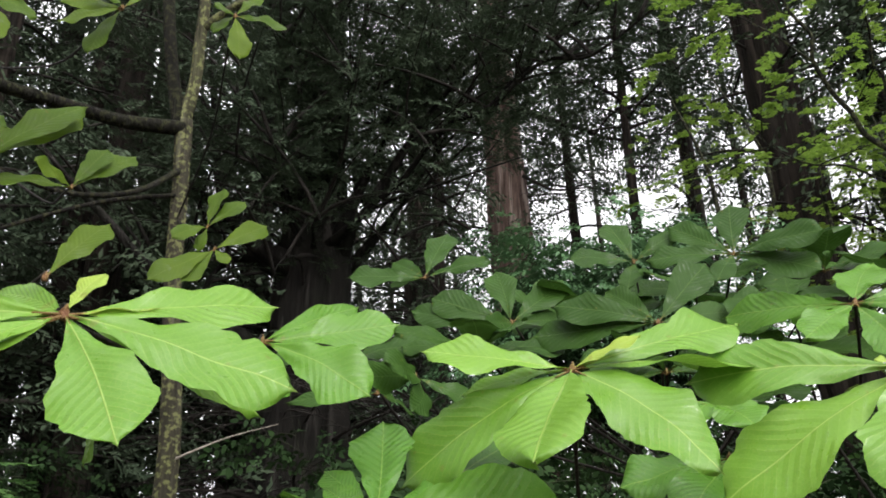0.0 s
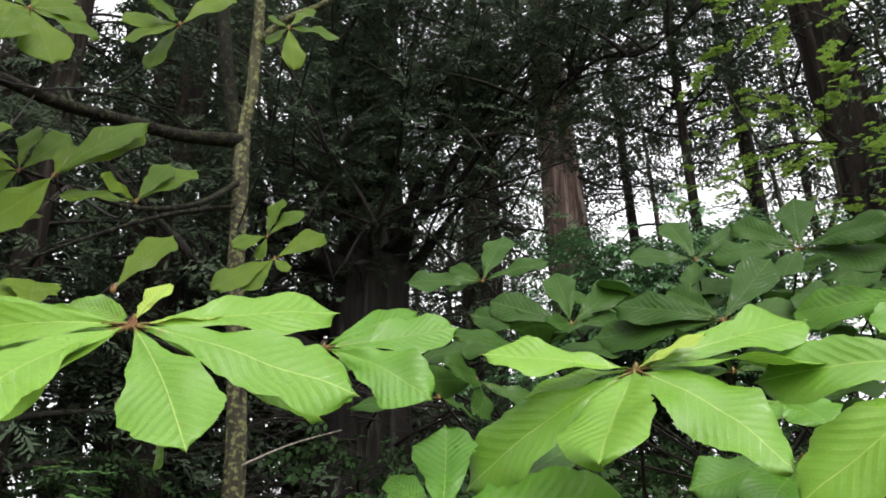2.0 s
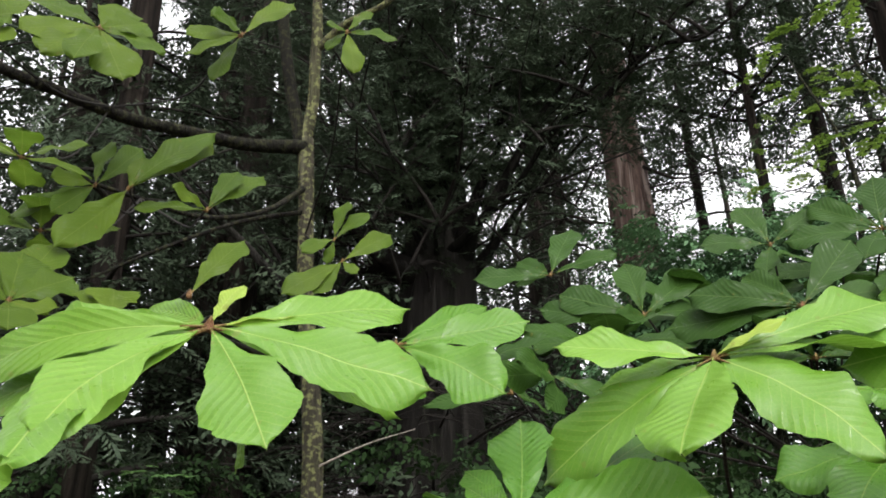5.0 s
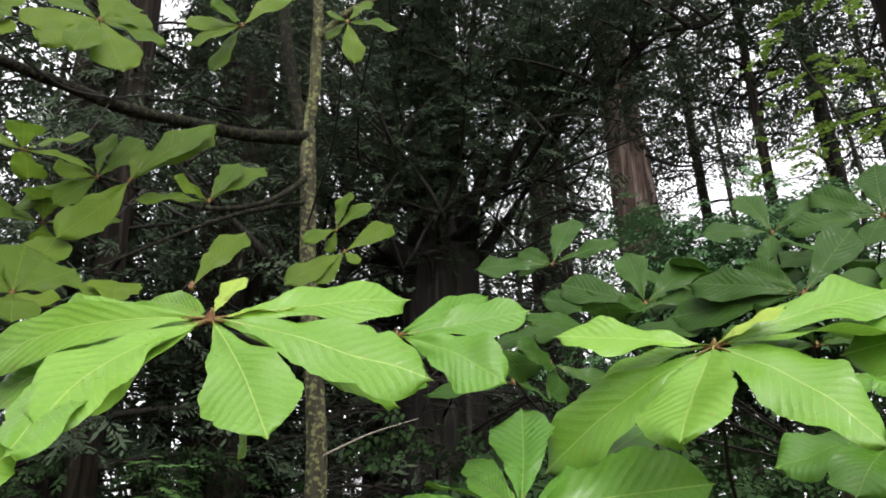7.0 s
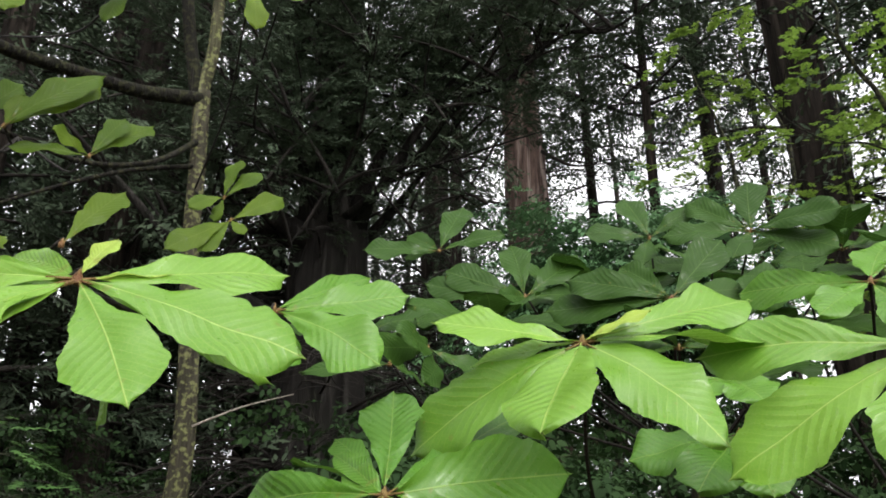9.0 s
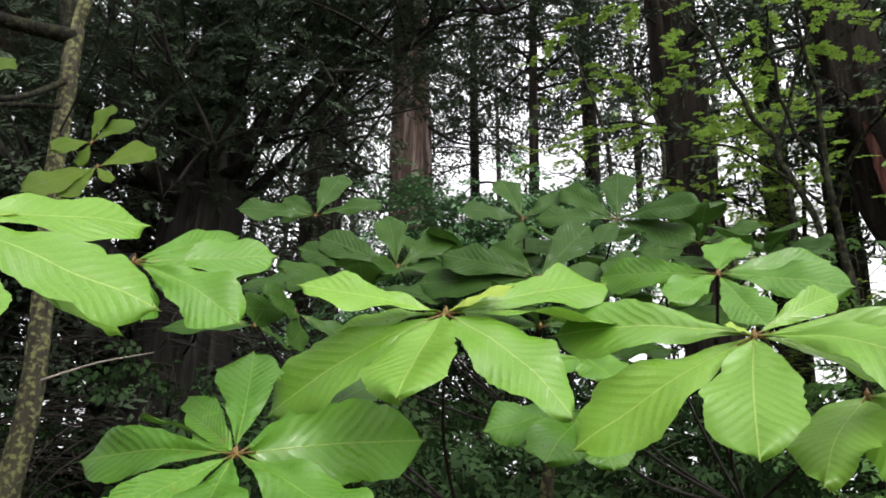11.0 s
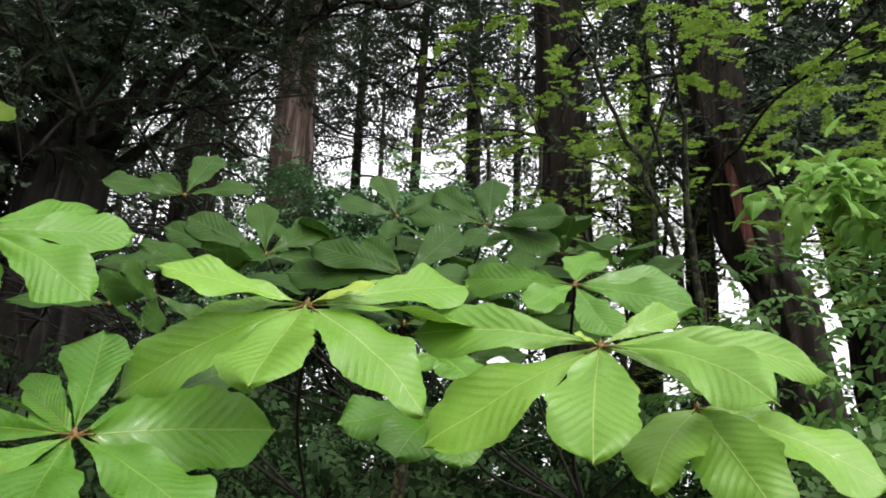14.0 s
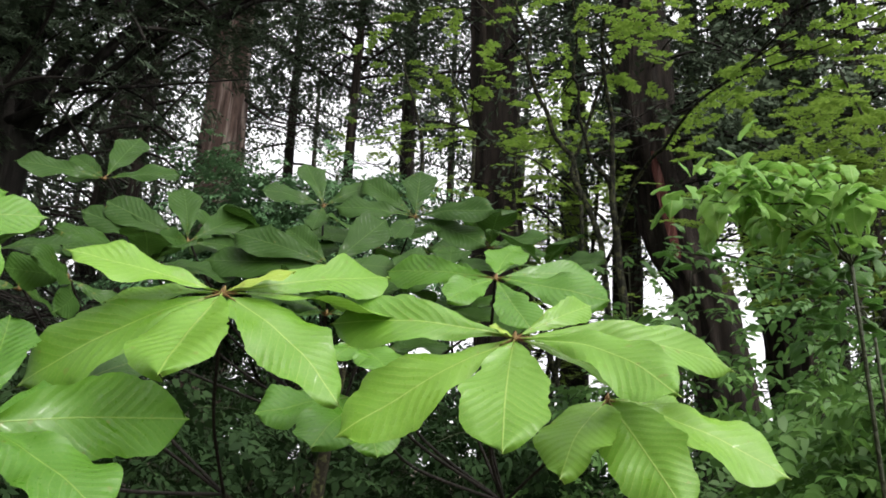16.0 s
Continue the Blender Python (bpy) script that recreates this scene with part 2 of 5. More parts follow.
def thing(name, at, label, category, group=""):
    ob = new(name)
    ob.empty_display_size = 0.2
    ob.matrix_basis = Matrix.Translation(at)
    return tagged(ob, label, category, group)


def smooth_path(points, radii, steps):
    """A Catmull-Rom line through the points, with the radii."""
    p = [Vector(q) for q in points]
    p = [2 * p[0] - p[1]] + p + [2 * p[-1] - p[-2]]
    out, rr = [], []
    for i in range(1, len(p) - 2):
        for s in range(steps):
            t = s / steps
            a, b, c, d = p[i - 1], p[i], p[i + 1], p[i + 2]
            out.append(0.5 * (2 * b + (c - a) * t + (2 * a - 5 * b + 4 * c - d) * t * t + (3 * b - a - 3 * c + d) * t ** 3))
            rr.append(radii[i - 1] * (1 - t) + radii[i] * t)
    out.append(p[-2])
    rr.append(radii[-1])
    return out, rr


def tube_into(verts, faces, points, radii, sides=8, steps=4, rough=0.0, seed=0, flute=0):
    """Adds a tapered, slightly knobbly tube to the lists."""
    path, rr = smooth_path(points, radii, steps)
    ref = Vector((0.31, 0.94, 0.12))
    start = len(verts)
    for i, c in enumerate(path):
        d = (path[min(i + 1, len(path) - 1)] - path[max(i - 1, 0)]).normalized()
        u = d.cross(ref)
        u = u.normalized() if u.length > 1e-3 else Vector((1, 0, 0))
        v = d.cross(u)
        for k in range(sides):
            a = 2 * math.pi * k / sides
            r = rr[i]
            if rough:
                r *= 1 + rough * noise.noise(Vector((math.cos(a) * 1.7, math.sin(a) * 1.7, c.z * 0.9 + seed * 7.3)))
            if flute:
                ring_at = Vector((math.cos(a), math.sin(a), 0))
                r *= 1 + 0.06 * math.sin(a * flute + 2.5 * noise.noise(Vector((seed, 0, c.z * 0.6)))) + 0.05 * noise.noise(ring_at * 5 + Vector((0, seed, c.z * 0.9))) + 0.025 * noise.noise(ring_at * 14 + Vector((0, seed, c.z * 2.2)))
            verts.append(c + u * math.cos(a) * r + v * math.sin(a) * r)
    for i in range(len(path) - 1):
        for k in range(sides):
            a, b = start + i * sides + k, start + i * sides + (k + 1) % sides
            faces.append((a, b, b + sides, a + sides))
    faces.append(tuple(start + k for k in range(sides))[::-1])
    faces.append(tuple(start + (len(path) - 1) * sides + k for k in range(sides)))
    return path, rr


def tube(name, points, radii, mat, parent, sides=8, steps=4, rough=0.0, seed=0, flute=0, label=""):
    verts, faces = [], []
    tube_into(verts, faces, points, radii, sides, steps, rough, seed, flute)
    return mesh_object(name, verts, faces, mat, parent, True, label)


# ---------------- magnolia leaves ----------------
def magnolia_leaf(parent, base, az, el, length, width, roll, droop, lean, broadest, mat, fine, seed):
    """One obovate leaf with its stalk: az and el point its chord, roll turns its face, droop bends it along its length,
    lean bows its midrib sideways, broadest says how far along it is widest."""
    rnd = random.Random(seed)
    nv, nu = (44, 16) if fine else (22, 8)
    bend = radians(droop)
    stalk = 0.05
    pts, a = [Vector((0, 0, 0))], bend / 2
    for i in range(nv):
        step = 1.0 / nv
        pts.append(pts[-1] + Vector((math.cos(a) * step, 0, math.sin(a) * step)))
        a -= bend / nv
    chord = pts[-1].length
    pts = [p * (length / chord) for p in pts]
    ph, ph2, amp = rnd.uniform(0, 6.3), rnd.uniform(0, 6.3), rnd.uniform(0.035, 0.08)
    fold = rnd.uniform(0.04, 0.2)
    freq = rnd.uniform(17, 25)
    base_power, tip_power = (rnd.uniform(0.98, 1.15), 0.7) if broadest > 0.53 else (rnd.uniform(0.72, 0.8), 0.8)
    blunt = 1.0
    while blunt < 4 and base_power * (1 - broadest ** blunt) > tip_power * blunt * broadest ** blunt:
        blunt += 0.05
    peak = max((k / 40) ** base_power * (1 - (k / 40) ** blunt) ** tip_power for k in range(40))
    notch_at, notch_side, notch = rnd.uniform(0.5, 0.85), rnd.choice((-1, 1)), rnd.choice((0, 0, 0.10, 0.16))
    verts, faces, uvs = [], [], []
    for i, p in enumerate(pts):
        v = i / nv
        s = max(0.0, (v - stalk) / (1 - stalk))
        w = s ** base_power * max(0.0, 1 - s ** blunt) ** tip_power / peak + 0.016 * (1 - v)
        for j in range(nu + 1):
            u = 2 * j / nu - 1
            edge = abs(u)
            lobe = math.sin(v * freq + ph + (2 if u > 0 else 0)) * 0.04 + math.sin(v * freq * 2.1 + ph2 * u) * 0.022 + 0.12 * noise.noise(Vector((v * 6, u * 1.3, seed * 3.7))) + 0.07 * noise.noise(Vector((v * 24, u * 1.3, seed * 1.9)))
            if u * notch_side > 0:
                lobe -= notch * math.exp(-((v - notch_at) / 0.025) ** 2)
            ww = w * width / 2 * (1 + edge * lobe)
            tipward = 0.03 * length * (s ** 8) * (1 - edge) ** 2
            x = p.x + tipward - 0.02 * length * edge * s
            ridge = 0.0006 * math.sin(math.pi * edge) ** 0.7 * math.cos(2 * math.pi * (v * 15 - edge * w * 2.6)) if fine else 0.0
            z = p.z + ridge + fold * edge * ww - 0.4 * fold * width * edge ** 3 * s + amp * width * edge ** 2 * math.sin(v * 14 + ph * (1 if u > 0 else 1.7)) * min(1, s * 3) + 0.05 * width * noise.noise(Vector((v * 3.5, u * 1.2, seed * 2.3)))
            verts.append((x, ww * u + lean * length * math.sin(math.pi * v), z))
            uvs.append((0.5 + 0.5 * u * w, v))
    for i in range(nv):
        for j in range(nu):
            k = i * (nu + 1) + j
            faces.append((k, k + 1, k + nu + 2, k + nu + 1))
    sv, sf = [], []
    k = max(2, round(nv * 0.09))
    tube_into(sv, sf, [Vector((p.x, lean * length * math.sin(math.pi * i / nv), p.z - 0.001)) for i, p in enumerate(pts[:k + 1])], [0.0028 - 0.0014 * i / k for i in range(k + 1)], 5, 1)
    ob = mesh_object("leaf", verts, faces, mat, parent)
    mesh_object("stalk", sv, sf, PETIOLE, ob)
    me = ob.data
    layer = me.uv_layers.new(name="UVMap")
    idx = np.zeros(len(me.loops), dtype=np.int32)
    me.loops.foreach_get("vertex_index", idx)
    layer.data.foreach_set("uv", np.array(uvs, dtype=np.float32)[idx].ravel())
    x = Vector((math.cos(radians(el)) * math.cos(radians(az)), math.cos(radians(el)) * math.sin(radians(az)), math.sin(radians(el))))
    z0 = (Vector((0, 0, 1)) - x * x.z).normalized()
    y0 = z0.cross(x)
    z = z0 * math.cos(radians(roll)) - y0 * math.sin(radians(roll))
    y = z.cross(x)
    m = Matrix((x, y, z)).transposed().to_4x4()
    m.translation = Vector(base)
    ob.matrix_basis = m
    return ob


LEAF_SEED = [0]


def whorl(tree, centre, leaves, mat, fine, root=None, thick=0.0045):
    """A ring of leaves at the end of a twig that springs from root."""
    c = Vector(centre)
    for az, el, length, width, roll, droop, *form in leaves:
        LEAF_SEED[0] += 1
        lean, broadest = form or (0.0, 0.58)
        young = fine and length < 0.15 and width < 0.055
        magnolia_leaf(tree, c, az, el, length, width, roll, droop, lean, broadest, LEAF_PALE if young else mat, fine, LEAF_SEED[0])
    if root is not None:
        r = Vector(root)
        mid = c.lerp(r, 0.4) + Vector((0, 0.1, -0.05))
        tube("twig", [c + Vector((0, 0, 0.012)), c.lerp(mid, 0.3) + Vector((0, 0, -0.01)), mid, r], [0.0036, 0.004, thick, thick * 1.3], TWIG, tree, 6, 5)
        bud = []
        bf = []
        tube_into(bud, bf, [c + Vector((0, 0, -0.006)), c + Vector((0, 0, 0.004)), c + Vector((0.002, 0, 0.014))], [0.006, 0.006, 0.001], 6, 2)
        mesh_object("bud", bud, bf, PETIOLE, tree)


# ---------------- small foliage in bulk ----------------
def spray_template(rng, kind):
    """Corners (k, 3) of the leaf faces of one spray, about 1 long, along x."""
    quads = []
    if kind in ("needle", "coarse"):
        n, wide = (13, 0.026) if kind == "needle" else (5, 0.047)
        for i in range(n):
            s = 0.08 + 0.92 * i / (n - 1)
            side = 1 if i % 2 else -1
            for sub in range(2):
                ang = side * rng.uniform(0.45, 1.0) * (1 - 0.45 * s)
                ln = (0.42 - 0.24 * s) * rng.uniform(0.7, 1.1)
                o = np.array([s * 0.9, 0, -0.16 * s * s])
                d = np.array([math.cos(ang), math.sin(ang), rng.uniform(-0.35, 0.15)])
                if sub:
                    o = o + d * ln * 0.45
                    d = np.array([math.cos(ang + side * 0.7 * rng.uniform(-1, 1)), math.sin(ang + 0.5 * rng.uniform(-1, 1)), rng.uniform(-0.7, 0.2)])
                    ln *= 0.7
                w = np.array([-d[1], d[0], rng.uniform(-0.8, 0.8)]) * wide
                quads.append([o, o + d * ln * 0.5 + w, o + d * ln, o + d * ln * 0.5 - w])
    elif kind == "maple":
        for i in range(7):
            s = 0.15 + 0.85 * i / 6
            side = 1 if i % 2 else -1
            o = np.array([s, side * 0.05, -0.1 * s * s])
            turn = side * 0.9 + rng.uniform(-0.3, 0.3) if i < 6 else 0.0
            sag, size = rng.uniform(-0.25, 0.05), rng.uniform(0.8, 1.15)
            for k in range(5):
                ang = turn + (k - 2) * 0.62
                ln = (0.17, 0.25, 0.3, 0.25, 0.17)[k] * size
                d = np.array([math.cos(ang), math.sin(ang), sag - 0.08 * abs(k - 2)])
                w = np.array([-d[1], d[0], rng.uniform(-0.15, 0.15)]) * 0.062 * size
                quads.append([o, o + d * ln * 0.45 + w, o + d * ln, o + d * ln * 0.45 - w])
    else:
        for i in range(7):
            s = 0.1 + 0.9 * i / 6
            side = 1 if i % 2 else -1
            o = np.array([s, 0, -0.1 * s * s])
            ang = side * rng.uniform(0.6, 1.2) if i < 6 else 0.0
            d = np.array([math.cos(ang), math.sin(ang), rng.uniform(-0.5, 0.1)])
            ln = rng.uniform(0.26, 0.36)
            w = np.array([-d[1], d[0], rng.uniform(-0.3, 0.3)]) * 0.085
            up = np.array([0, 0, 0.03])
            sag = np.array([0, 0, -0.05])
            quads.append([o, o + d * ln * 0.28 + w + up, o + d * ln * 0.65 + w * 0.8 + up, o + d * ln + sag, o + d * ln * 0.65 - w * 0.8 + up, o + d * ln * 0.28 - w + up])
    return np.array(quads).reshape(-1, 3)


def foliage(name, anchors, dirs, sizes, kind, mat, parent, seed, tilt=0.5):
    """One mesh of many sprays that spring from the anchors along dirs."""
    rng = np.random.default_rng(seed)
    rr = random.Random(seed)
    temps = [spray_template(rr, kind) for _ in range(6)]
    anchors, dirs, sizes = np.asarray(anchors, float), np.asarray(dirs, float), np.asarray(sizes, float)
    dirs = dirs / np.maximum(np.linalg.norm(dirs, axis=1, keepdims=True), 1e-6)
    n = len(anchors)
    up = np.array([0, 0, 1.0]) + rng.normal(0, tilt, (n, 3))
    y = np.cross(up, dirs)
    y /= np.maximum(np.linalg.norm(y, axis=1, keepdims=True), 1e-6)
    z = np.cross(dirs, y)
    out = []
    pick = rng.integers(0, len(temps), n)
    for k, t in enumerate(temps):
        s = pick == k
        if s.any():
            v = t[None, :, 0, None] * dirs[s][:, None, :] + t[None, :, 1, None] * y[s][:, None, :] + t[None, :, 2, None] * z[s][:, None, :]
            out.append((v * sizes[s][:, None, None] + anchors[s][:, None, :]).reshape(-1, 3))
    v = np.concatenate(out)
    f = np.arange(len(v)).reshape(-1, 6 if kind == "broad" else 4)
    ob = array_mesh(name, v, f, mat, parent)
    ob["kind"] = "stuff"
    return ob


def branch_line(start, az, length, rise, droop, rnd, n=6):
    """Points of a bough that rises from the stem, then sags."""
    p, out = Vector(start), [Vector(start)]
    a = az
    for i in range(n):
        t = i / (n - 1)
        e = rise - droop * t
        a += rnd.uniform(-0.18, 0.18)
        p = p + Vector((math.cos(a) * math.cos(e), math.sin(a) * math.cos(e), math.sin(e))) * (length / n)
        out.append(p.copy())
    return out


def bough_sprays(line, rnd, step, size, out_a, out_d, out_s, spread=0.35, first=0.2, sag=0.6):
    """Sprays to both sides along a bough."""
    total = len(line) - 1
    length = sum((line[i + 1] - line[i]).length for i in range(total))
    n = max(3, int(length / step))
    for i in range(n):
        t = (first + (1 - first) * (i + rnd.random()) / n) * total
        k = min(int(t), total - 1)
        p = line[k].lerp(line[k + 1], t - k)
        d = (line[k + 1] - line[k]).normalized()
        side = d.cross(Vector((0, 0, 1))) * rnd.choice((-1, 1)) * rnd.uniform(0.2, 1.2)
        q = p + Vector((rnd.gauss(0, spread), rnd.gauss(0, spread), rnd.gauss(0, spread * 0.6)))
        dd = d + side + Vector((0, 0, rnd.uniform(-sag, 0.25 * sag)))
        if sag < 0.5:
            dd.z -= 0.7 * d.z
        out_a.append(q)
        out_d.append(dd)
        out_s.append(size * rnd.uniform(0.6, 1.3))


def conifer(name, trunk, radii, boughs, label, seed, mat=None, low=0.3, high=1.0, reach=2.6, spray=0.45, step=0.11, needles=None, group="", flute=9, dead=6, lower=0, lower_from=0.5):
    """A cedar: fluted trunk, boughs as parts, needles in bulk."""
    rnd = random.Random(seed)
    distant = math.hypot(trunk[0][0], trunk[0][1]) > 10.5 or trunk[0][1] < 3
    t = thing(name, trunk[0], label, "tree", group)
    path, rr = smooth_path(trunk, radii, 8)
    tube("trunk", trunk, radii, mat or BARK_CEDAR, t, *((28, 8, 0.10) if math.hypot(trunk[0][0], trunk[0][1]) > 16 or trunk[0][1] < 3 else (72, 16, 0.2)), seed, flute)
    a, d, s = [], [], []
    for i in range(boughs + lower):
        h = low + (high - low) * (i + rnd.random()) / boughs if i < boughs else rnd.uniform(lower_from, low)
        k = h * (len(path) - 1)
        p = path[int(k)].lerp(path[min(int(k) + 1, len(path) - 1)], k - int(k))
        az = i * 2.4 + rnd.uniform(-0.5, 0.5)
        ln = reach * rnd.uniform(0.6, 1.15) * (1.15 - 0.6 * h)
        line = branch_line(p, az, ln, rnd.uniform(-0.1, 0.5), rnd.uniform(0.4, 1.0), rnd)
        r0 = rnd.uniform(0.025, 0.05)
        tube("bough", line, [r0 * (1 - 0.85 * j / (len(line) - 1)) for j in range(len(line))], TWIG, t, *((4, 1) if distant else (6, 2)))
        bough_sprays(line, rnd, step, spray, a, d, s, 0.16 * reach / 2.2)
    tv, tf = [], []
    for i in range(dead):
        h = low * rnd.uniform(0.3, 1.0)
        p = path[int(h * (len(path) - 1))]
        line = branch_line(p, rnd.uniform(0, 6.28), reach * rnd.uniform(0.3, 0.6), rnd.uniform(-0.1, 0.3), rnd.uniform(0.2, 0.9), rnd)
        dv, df = [], []
        tube_into(dv, df, line, [0.026 * (1 - 0.8 * j / (len(line) - 1)) for j in range(len(line))], 6, 2)
        for q in line[1:]:
            for _ in range(2):
                tube_into(tv, tf, branch_line(q, rnd.uniform(0, 6.28), rnd.uniform(0.3, 0.9), rnd.uniform(-0.3, 0.6), rnd.uniform(0.0, 0.8), rnd, 4), [0.008, 0.007, 0.006, 0.004, 0.002], 4, 2)
        mesh_object("dead_bough", dv, df, TWIG, t)
    if dead:
        mesh_object("dead_brushwood", tv, tf, TWIG, t)["kind"] = "stuff"
    foliage("needles", a, d, s, "coarse" if distant else "needle", needles or NEEDLE_DARK, t, seed)
    return t


def ground_height(x, y):
    return max(0.0, y - 1.5) * 0.07 + 0.12 * noise.noise(Vector((x * 0.3, y * 0.3, 0.0))) - 0.06


# ---------------- ground ----------------
gv, gf = [], []
GX = [-400, -150, -60] + [-40 + 2 * i for i in range(41)] + [60, 150, 400]
GY = [-400, -150, -60, -30] + [-20 + 2 * i for i in range(46)] + [100, 200, 400]
for yy in GY:
    for xx in GX:
        gv.append((xx, yy, ground_height(xx, min(yy, 90))))
for j in range(len(GY) - 1):
    for i in range(len(GX) - 1):
        k = j * len(GX) + i
        gf.append((k, k + 1, k + len(GX) + 1, k + len(GX)))
ground = mesh_object("ground", gv, gf, SOIL)
tagged(ground, "dark forest floor of damp soil rising away", "ground", kind="structure")


def on_ground(x, y, sink=0.1):
    return (x, y, ground_height(x, y) - sink)


# ---------------- the old many-limbed cedar ----------------
def old_cedar():
    t = thing("old_cedar", on_ground(-1.58, 9.6), "old cedar with broad fluted trunk and many rising limbs", "tree")
    base = on_ground(-1.58, 9.6)
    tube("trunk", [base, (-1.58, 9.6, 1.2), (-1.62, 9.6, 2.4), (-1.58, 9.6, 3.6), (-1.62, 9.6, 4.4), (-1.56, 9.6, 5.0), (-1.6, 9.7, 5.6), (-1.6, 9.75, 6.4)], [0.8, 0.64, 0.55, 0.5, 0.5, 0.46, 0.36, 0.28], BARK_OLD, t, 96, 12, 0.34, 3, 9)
    a, d, s = [], [], []
    rnd = random.Random(11)
    limbs = [
        ([(-1.3, 9.45, 4.9), (-0.95, 9.1, 5.55), (-0.5, 8.8, 5.8), (0.0, 8.4, 6.3), (0.5, 8.1, 6.4), (1.1, 7.7, 6.75), (1.6, 7.5, 6.7), (2.3, 7.1, 7.1)], 0.055, 26, 0.35),
        ([(-1.75, 9.4, 4.9), (-2.31, 8.9, 5.2), (-2.55, 8.7, 5.6), (-2.7, 8.6, 6.6), (-2.9, 8.4, 8.4)], 0.10, 22, 0.4),
        ([(-1.65, 9.6, 5.2), (-1.98, 9.2, 6.0), (-2.15, 8.9, 6.8), (-2.3, 8.7, 8.4), (-2.4, 8.6, 10.5)], 0.085, 24, 0.25),
        ([(-1.45, 9.6, 5.2), (-1.3, 9.3, 6.0), (-1.15, 9.0, 6.9), (-0.95, 8.7, 8.3), (-0.8, 8.5, 10.5)], 0.08, 26, 0.25),
        ([(-1.55, 9.8, 5.3), (-1.5, 9.8, 7.0), (-1.45, 9.8, 9.0), (-1.4, 9.8, 13.0)], 0.22, 26, 0.2),
        ([(-1.2, 9.7, 5.0), (-0.5, 9.6, 5.9), (0.2, 9.3, 7.0), (0.9, 9.0, 8.6)], 0.045, 24, 0.3),
        ([(-1.3, 9.4, 5.3), (-0.7, 8.9, 6.4), (0.0, 8.5, 7.1), (0.9, 8.0, 7.8)], 0.05, 20, 0.3),
        ([(-0.9, 9.1, 5.6), (-0.1, 8.6, 6.7), (0.9, 8.1, 7.6), (2.0, 7.6, 8.4), (3.2, 7.2, 9.0)], 0.04, 26, 0.3),
        ([(0.5, 8.1, 6.35), (1.2, 7.9, 7.1), (2.0, 7.7, 7.6), (3.0, 7.5, 7.9)], 0.03, 22, 0.2),
        ([(-1.4, 9.3, 5.2), (-0.75, 8.8, 5.5), (0.1, 8.3, 5.6), (0.9, 8.0, 5.75)], 0.035, 0, 0.3),
        ([(-1.9, 9.5, 4.9), (-2.4, 9.2, 5.0), (-2.7, 9.0, 4.6), (-2.75, 8.9, 3.6)], 0.06, 0, 0.3),
        ([(-1.95, 9.4, 3.8), (-2.83, 8.3, 4.3), (-3.47, 7.9, 4.95), (-3.92, 7.6, 5.4), (-4.4, 7.3, 6.0)], 0.075, 8, 0.6),
    ]
    for i in range(16):
        az = radians(-150 + 130 * rnd.random())
        z = rnd.uniform(4.9, 8.5)
        out = branch_line((-1.6 + 0.35 * math.cos(az), 9.65 + 0.35 * math.sin(az), z), az, rnd.uniform(1.2, 2.6), rnd.uniform(0.1, 0.7), rnd.uniform(0.7, 1.3), rnd, 5)
        limbs.append(([tuple(q) for q in out], rnd.uniform(0.02, 0.035), 7, 0.3))
    for i in range(7):
        az = radians(-165 + 150 * rnd.random())
        out = branch_line((-1.6 + 0.4 * math.cos(az), 9.65 + 0.4 * math.sin(az), rnd.uniform(4.3, 5.3)), az, rnd.uniform(0.9, 2.0), rnd.uniform(0.3, 0.9), rnd.uniform(1.2, 1.9), rnd, 5)
        limbs.append(([tuple(q) for q in out], rnd.uniform(0.014, 0.025), 3, 0.4))
    for pts, r, n, first in limbs:
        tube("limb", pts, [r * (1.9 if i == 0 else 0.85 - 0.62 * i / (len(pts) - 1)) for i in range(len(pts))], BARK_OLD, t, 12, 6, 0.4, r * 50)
        path, _ = smooth_path(pts, [1] * len(pts), 6)
        for i in range(n):
            p = path[int((first + (1 - first) * (i + rnd.random()) / n) * (len(path) - 1))]
            line = branch_line(p, rnd.uniform(0, 6.28), rnd.uniform(0.8, 2.2), rnd.uniform(0.4, 1.2), rnd.uniform(0.3, 0.9), rnd)
            r0 = rnd.uniform(0.012, 0.03)
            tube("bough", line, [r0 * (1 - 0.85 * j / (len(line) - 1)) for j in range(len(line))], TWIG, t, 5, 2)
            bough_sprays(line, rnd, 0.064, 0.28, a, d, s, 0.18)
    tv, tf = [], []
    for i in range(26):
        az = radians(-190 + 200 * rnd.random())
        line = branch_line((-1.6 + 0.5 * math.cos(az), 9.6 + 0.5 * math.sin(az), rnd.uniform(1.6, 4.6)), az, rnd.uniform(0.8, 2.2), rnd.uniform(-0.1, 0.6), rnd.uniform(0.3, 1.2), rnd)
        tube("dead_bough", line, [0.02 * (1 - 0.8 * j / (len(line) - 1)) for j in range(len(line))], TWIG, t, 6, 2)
        for q in line[1:]:
            for _ in range(3):
                tube_into(tv, tf, branch_line(q, rnd.uniform(0, 6.28), rnd.uniform(0.3, 0.9), rnd.uniform(-0.3, 0.6), rnd.uniform(0.0, 0.9), rnd, 4), [0.007, 0.006, 0.005, 0.003, 0.002], 4, 2)
    mesh_object("dead_brushwood", tv, tf, TWIG, t)["kind"] = "stuff"
    foliage("needles", a, d, s, "needle", NEEDLE_DARK, t, 5)
    return t


old_cedar()

# ---------------- tall cedars ----------------
CEDARS = "tall cedars of the grove"


